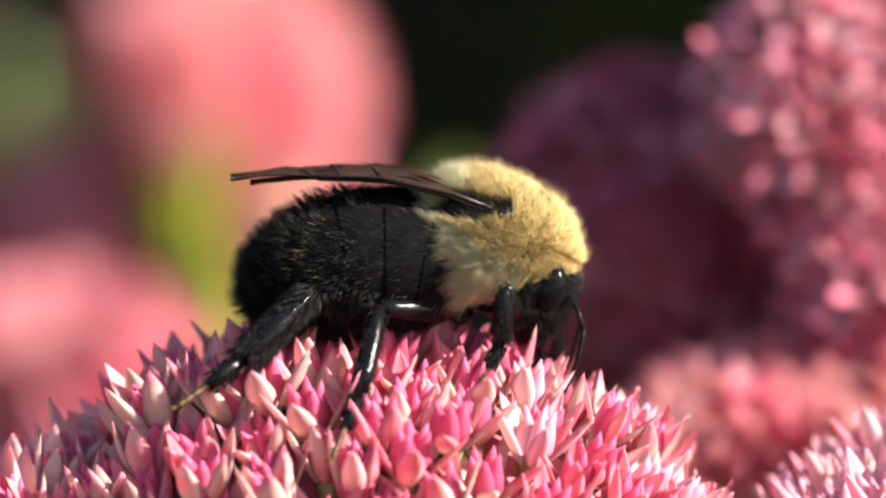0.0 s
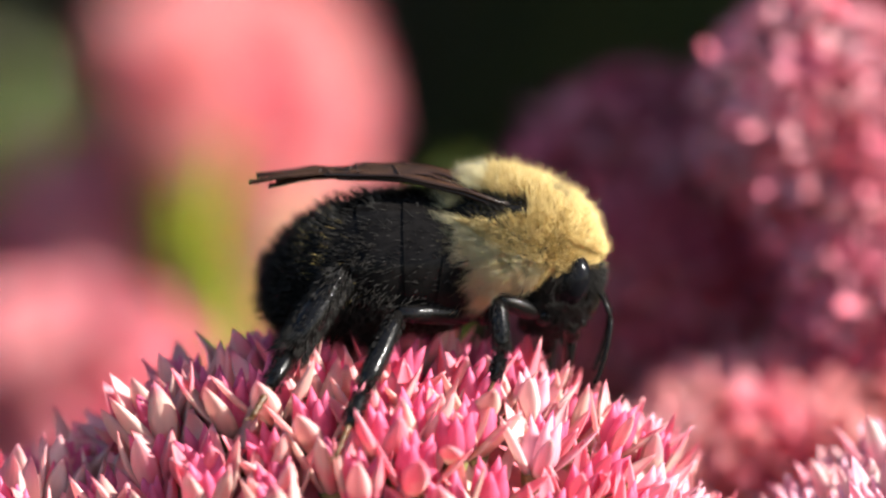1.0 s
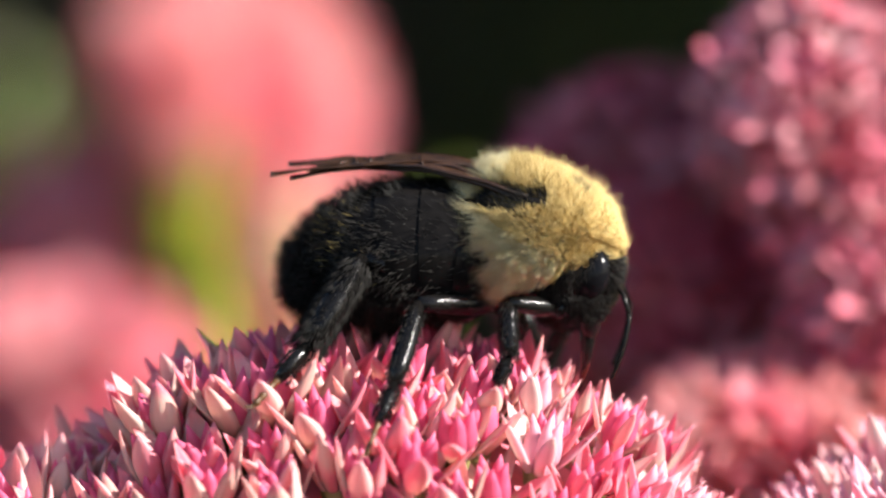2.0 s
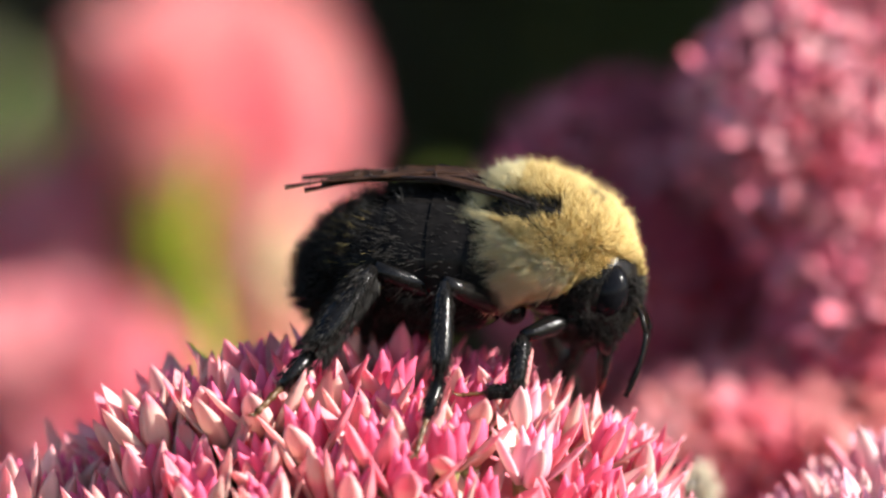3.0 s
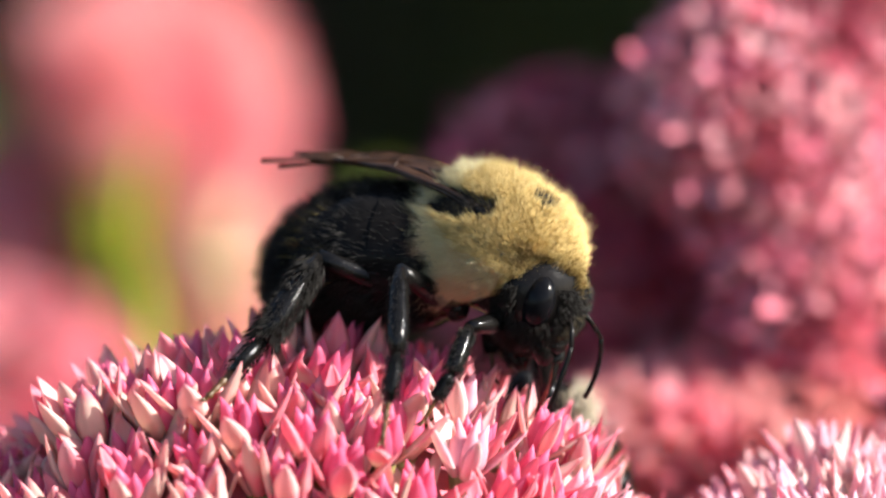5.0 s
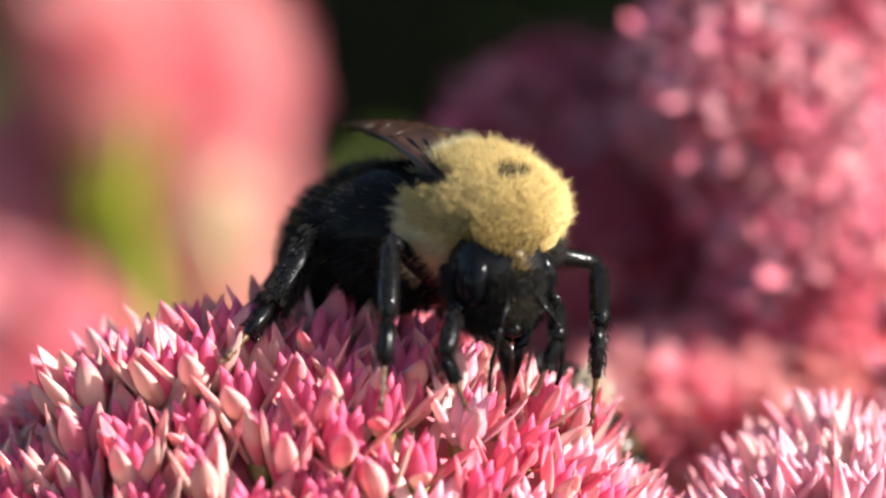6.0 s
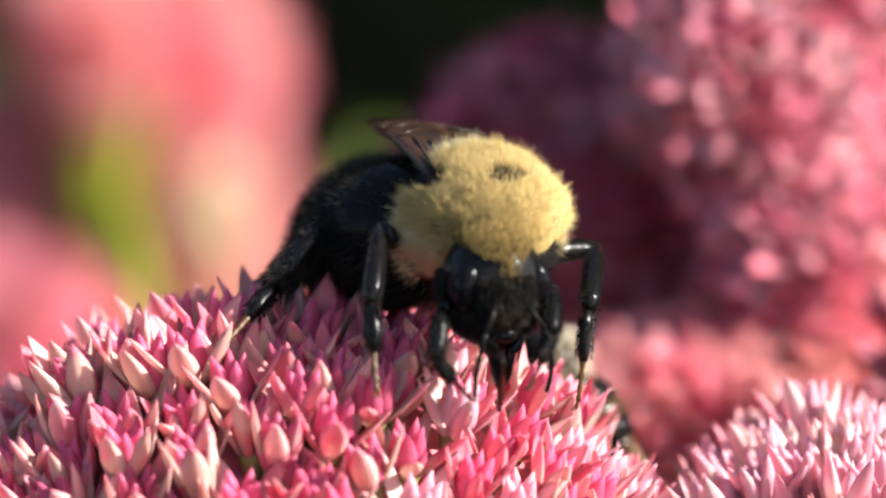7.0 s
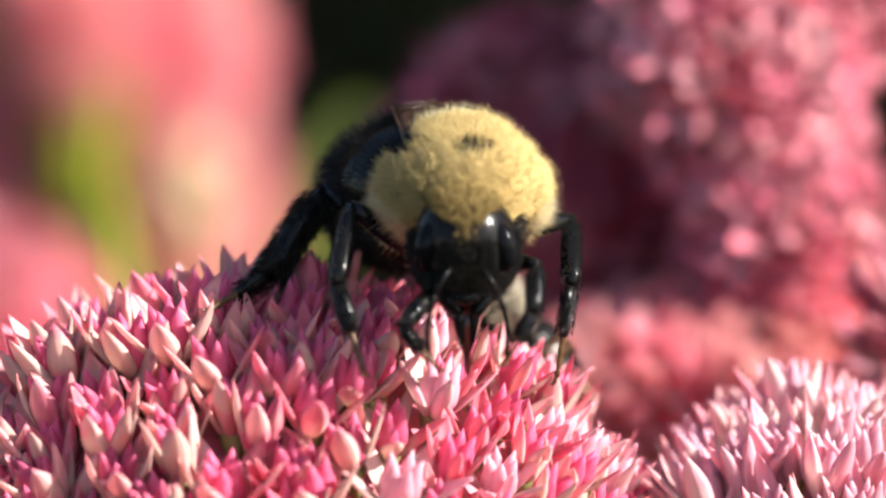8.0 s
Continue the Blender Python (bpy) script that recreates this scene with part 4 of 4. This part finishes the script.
# seconds, how far the abdomen hangs and the head turns, degrees, the head's place across, up and ahead, mm, and how far the abdomen swings aside
BENDS = [
    (0, 1, 0, 0, -1.7, 0.82, 0),
    (0.5, -2, 0, 0, -1.4, 1.35, 0),
    (1, 0, 2, 0, -1.6, 0.83, 0),
    (1.7, 0, 3, 0, -1.55, 0.8, 0),
    (3, 1, 0, 0, -1.85, 1.2, -7),
    (3.5, 3, -4, 0, -1.85, 1.5, -7),
    (4, 1, -4, 0, -1.7, 1.3, -7),
    (4.7, 0, -4, 0, -1.85, 1.15, -7),
    (5.8, -2, -8, -1.2, -2.4, 1.5, 14),
    (6.5, -1, -9, -0.95, -2.4, 1.7, 15),
    (7.2, 2, -8, -1.1, -2.5, 1.9, 17),
    (8, 5, -12, -0.6, -2.1, 2.2, 12),
]


def between(rows, t):
    """Values of a table at t, eased linearly from row to row."""
    ts = [r[0] for r in rows]
    return [float(np.interp(t, ts, [r[i] for r in rows])) for i in range(1, len(rows[0]))]


def sway(t):
    x, z = between(SWAY, t)
    return Vector((x * MM, 0, 0)) + UP_TILT * (z * MM)


def bee_pose(t):
    x, y, z, rx, ry, rz = between(BEE_PATH, t)
    return Matrix.Translation(MIDDLE + sway(t)) @ at_mm(x, y, z, rx, ry, rz)


def aim(start, end):
    way = end - start
    return Matrix.Translation(start) @ way.to_track_quat("Z", "Y").to_matrix().to_4x4()


def leg_poses(name, t):
    """Poses of the leg's pieces at t: the femur in the bee's space, the rest in the femur's."""
    hip, lens, _ = LEGS[name]
    rows = [(r[0], *r[1], *r[2], *r[3]) for r in LEG_PATHS[name]]
    j = between(rows, t)
    inv = bee_pose(t).inverted()
    goal = [inv @ (Vector(j[k:k + 3]) * MM + MIDDLE + sway(t)) for k in (0, 3, 6)]
    p = Vector(hip) * MM
    out = []
    for g, length in zip(goal, lens):
        m = aim(p, g)
        out.append(m)
        p = p + (g - p).normalized() * length * MM
    f = out[0].inverted()
    return out[0], f @ out[1], f @ out[2]


def motions():
    times = sorted({r[0] for r in BEE_PATH} | {i * 0.25 for i in range(33)})
    walk(near_head, [(t, Matrix.Translation(NEAR_FOOT * MM + sway(t))) for t in sorted(r[0] for r in SWAY)])
    walk(bee, [(t, bee_pose(t)) for t in times])
    walk(second_bee, [(t, Matrix.Translation(MIDDLE + sway(t)) @ at_mm(*between(HONEYBEE_PATH, t))) for t in sorted({r[0] for r in HONEYBEE_PATH} | {r[0] for r in SWAY})])
    for (sgn, hindmost), wing in wings.items():
        walk(wing, [(t, wing_pose(sgn, hindmost, float(np.interp(t, [0, 0.6, 1, 1.7, 3.5, 4.7, 5.8, 8], [8, 8, 13, 18, 17, 19, 13, 10] if sgn < 0 else [8, 8, 8, 8, 8, 8, 4, 4])), float(np.interp(t, [0, 0.5, 1, 1.7, 2.8, 4.7, 5.8, 6.8, 7.5, 8], [-0.5, 3, 2, 1, -2.5, -3.5, 5, 4, 4, 0.5])))) for t in times])
    walk(abdomen, [(t, at_mm(-1.7, 0, -1.0, 0, between(BENDS, t)[0] - 0.75 * between(BEE_PATH, t)[4], between(BENDS, t)[5])) for t in times])
    walk(head, [(t, at_mm(between(BENDS, t)[4], between(BENDS, t)[2], between(BENDS, t)[3], 0, 6, between(BENDS, t)[1])) for t in times])
    for name, (femur, tibia, tarsus, claws, fringe) in limbs.items():
        rows = [(t, *leg_poses(name, t)) for t in times]
        walk(femur, [(t, a) for t, a, b, c in rows])
        walk(tibia, [(t, b) for t, a, b, c in rows])
        walk(fringe, [(t, b) for t, a, b, c in rows])
        walk(tarsus, [(t, c) for t, a, b, c in rows])
        walk(claws, [(t, c) for t, a, b, c in rows])


# ---- the place ----
ground()
wall_east()
wall_north()
shrub()


def spot(x, y, z):
    return (x, y, HEAD_Z + z)


NEAR_FOOT = Vector((-6.0, 6.0, -8.0))
near_head = flower_head("broad dome of pink stonecrop florets with the bee on it",
    [(spot(-2.7, -3.5, -15.3), (13.5, 9.2, 10.5)), (spot(-15.6, -3.2, -14.3), (6.2, 6.0, 5.2)), (spot(18.8, -1.2, -14.7), (6.0, 6.3, 5.2)), (spot(-11.5, -6.0, -16.5), (4.5, 5.5, 6.5))],
    2.08, PINK, 11, fine=lambda p: p.y < 5, foot=tuple(NEAR_FOOT), core=CORE_PINK, paler=WHITE_PINK)
OPEN = dict(spread=(25, 70), length=(1.3, 1.9), width=(0.75, 1.05))
flower_head("pale pink stonecrop head blurred behind the bee", [(spot(-10.2, 105.8, -9.8), (5.0, 4.5, 5.5)), (spot(-12.8, 101.2, -8.4), (2.7, 2.8, 3.3)), (spot(-8.3, 122.3, -20.4), (3.4, 6.0, 6.4))], 1.25, PINK_FAR, 21, foot=(-8, 46, -8), low=-0.9, width=0.42, stem=[(-11.0, 82.0, -12.4), (-9.9, 66.0, -11.6), (-8.9, 62.0, -16.8)], petals=OPEN, core=CORE_PALE, lean=(0.5, -0.5, 0.5))
flower_head("pink stonecrop head low in the bed", [(spot(-17.2, 83.0, -19.5), (5.7, 7.0, 3.8))], 1.3, CORAL, 22, low=-0.9, width=1.2, petals=OPEN, core=CORE_PALE, lean=(0.25, -0.4, 0.4))
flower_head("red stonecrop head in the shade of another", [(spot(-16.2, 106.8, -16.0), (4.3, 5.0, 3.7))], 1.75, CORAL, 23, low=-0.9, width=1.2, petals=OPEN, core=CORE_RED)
flower_head("stonecrop head in full shade, the shade also put into its mauve colour", [(spot(8.6, 34.7, -4.5), (6.3, 6.0, 6.3))], 1.9, SHADED_PURPLE, 24, low=-0.9, width=1.2, petals=OPEN, core=CORE_RED)
flower_head("sunlit rose stonecrop head with many small florets", [(spot(15.6, 28.0, 1.7), (4.7, 5.0, 4.9)), (spot(17.9, 26.6, -5.6), (3.3, 4.5, 6.4)), (spot(19.5, 32.4, 6.7), (4.7, 6.0, 7.0))], 1.35, ROSE, 25, petals=dict(spread=(15, 65), length=(0.95, 1.45), width=(0.6, 0.9)), low=-0.9, lumps=0.16, width=1.2, core=CORE_RED)
flower_head("sunlit pink stonecrop head low in the bed", [(spot(14.1, 24.4, -12.3), (6.7, 6.0, 3.5)), (spot(19.4, 25.8, -9.9), (3.0, 5.0, 3.0))], 1.4, PINK_FAR, 26, low=-0.4, width=1.2, petals=OPEN, core=CORE_PINK)
flower_head("pale cream budding stonecrop head", [(spot(-6.7, 98.8, -15.4), (1.2, 1.2, 1.2))], 1.6, CREAM_PETAL, 29, low=-0.9, width=0.25, petals=OPEN, core=PALE_LEAF)
# Nothing here shades this head; its dark petals carry the shade as colour.
flower_head("shaded stonecrop head with pointed petals, its shade put into the dark purple", [(spot(23.2, 14.0, -8.8), (1.3, 1.5, 2.1))], 1.6, SHADED_PURPLE, 28, low=-0.6, width=0.8, core=CORE_RED)


def shoot(label, leaves, foot, skin):
    """A young leafy shoot. leaves: root, tip, width, mm."""
    thing = new("leafy_shoot", None)
    thing.location = Vector(foot) * MM
    tagged(thing, label, "shoot", "leafy shoots")
    base = Vector(foot)
    roots = [Vector(spot(*a)) - base for a, _, _ in leaves]
    low = min(roots, key=lambda r: r.z)
    part("stem", mesh_of("stem", *tube([(0, 0, 0), low * 0.5 + Vector((4, 6, 0)), low] + [r for r in roots if r is not low], [1.6, 1.4] + [1.0] * len(roots), 8), STEM_GREEN), thing)
    for a, c, width in leaves:
        p, q = Vector(spot(*a)) - base, Vector(spot(*c)) - base
        part("leaf", mesh_of("leaf", *leaf_shape((q - p).length, width, 0.25, 0.06, 9, 0.7), skin), thing, Matrix.Translation(p * MM) @ (q - p).to_track_quat("Z", "Y").to_matrix().to_4x4() @ Matrix.Rotation(math.pi, 4, "Z"))


shoot("bright green leafy shoot behind the flowers", [((-7.1, 132.5, -29.5), (1.6, 134.0, -18.4), 7.0), ((-5.9, 135.3, -30.0), (-5.0, 130.6, -22.5), 8.0)], (-4, 145, -8), LEAF)
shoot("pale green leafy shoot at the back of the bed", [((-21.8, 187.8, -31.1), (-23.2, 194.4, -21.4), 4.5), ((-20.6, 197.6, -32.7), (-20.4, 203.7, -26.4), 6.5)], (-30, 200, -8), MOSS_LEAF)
shoot("cream young leaves above the pink heads", [((-23.4, 188.0, -22.2), (-23.2, 190.0, -19.4), 1.2), ((-10.2, 120.1, -8.7), (-7.0, 120.5, -6.1), 4)], (-24, 205, -8), PALE_LEAF)

# ---- the bee ----
bee, limbs, abdomen, head, wings = bumblebee()
second_bee = honeybee()
motions()
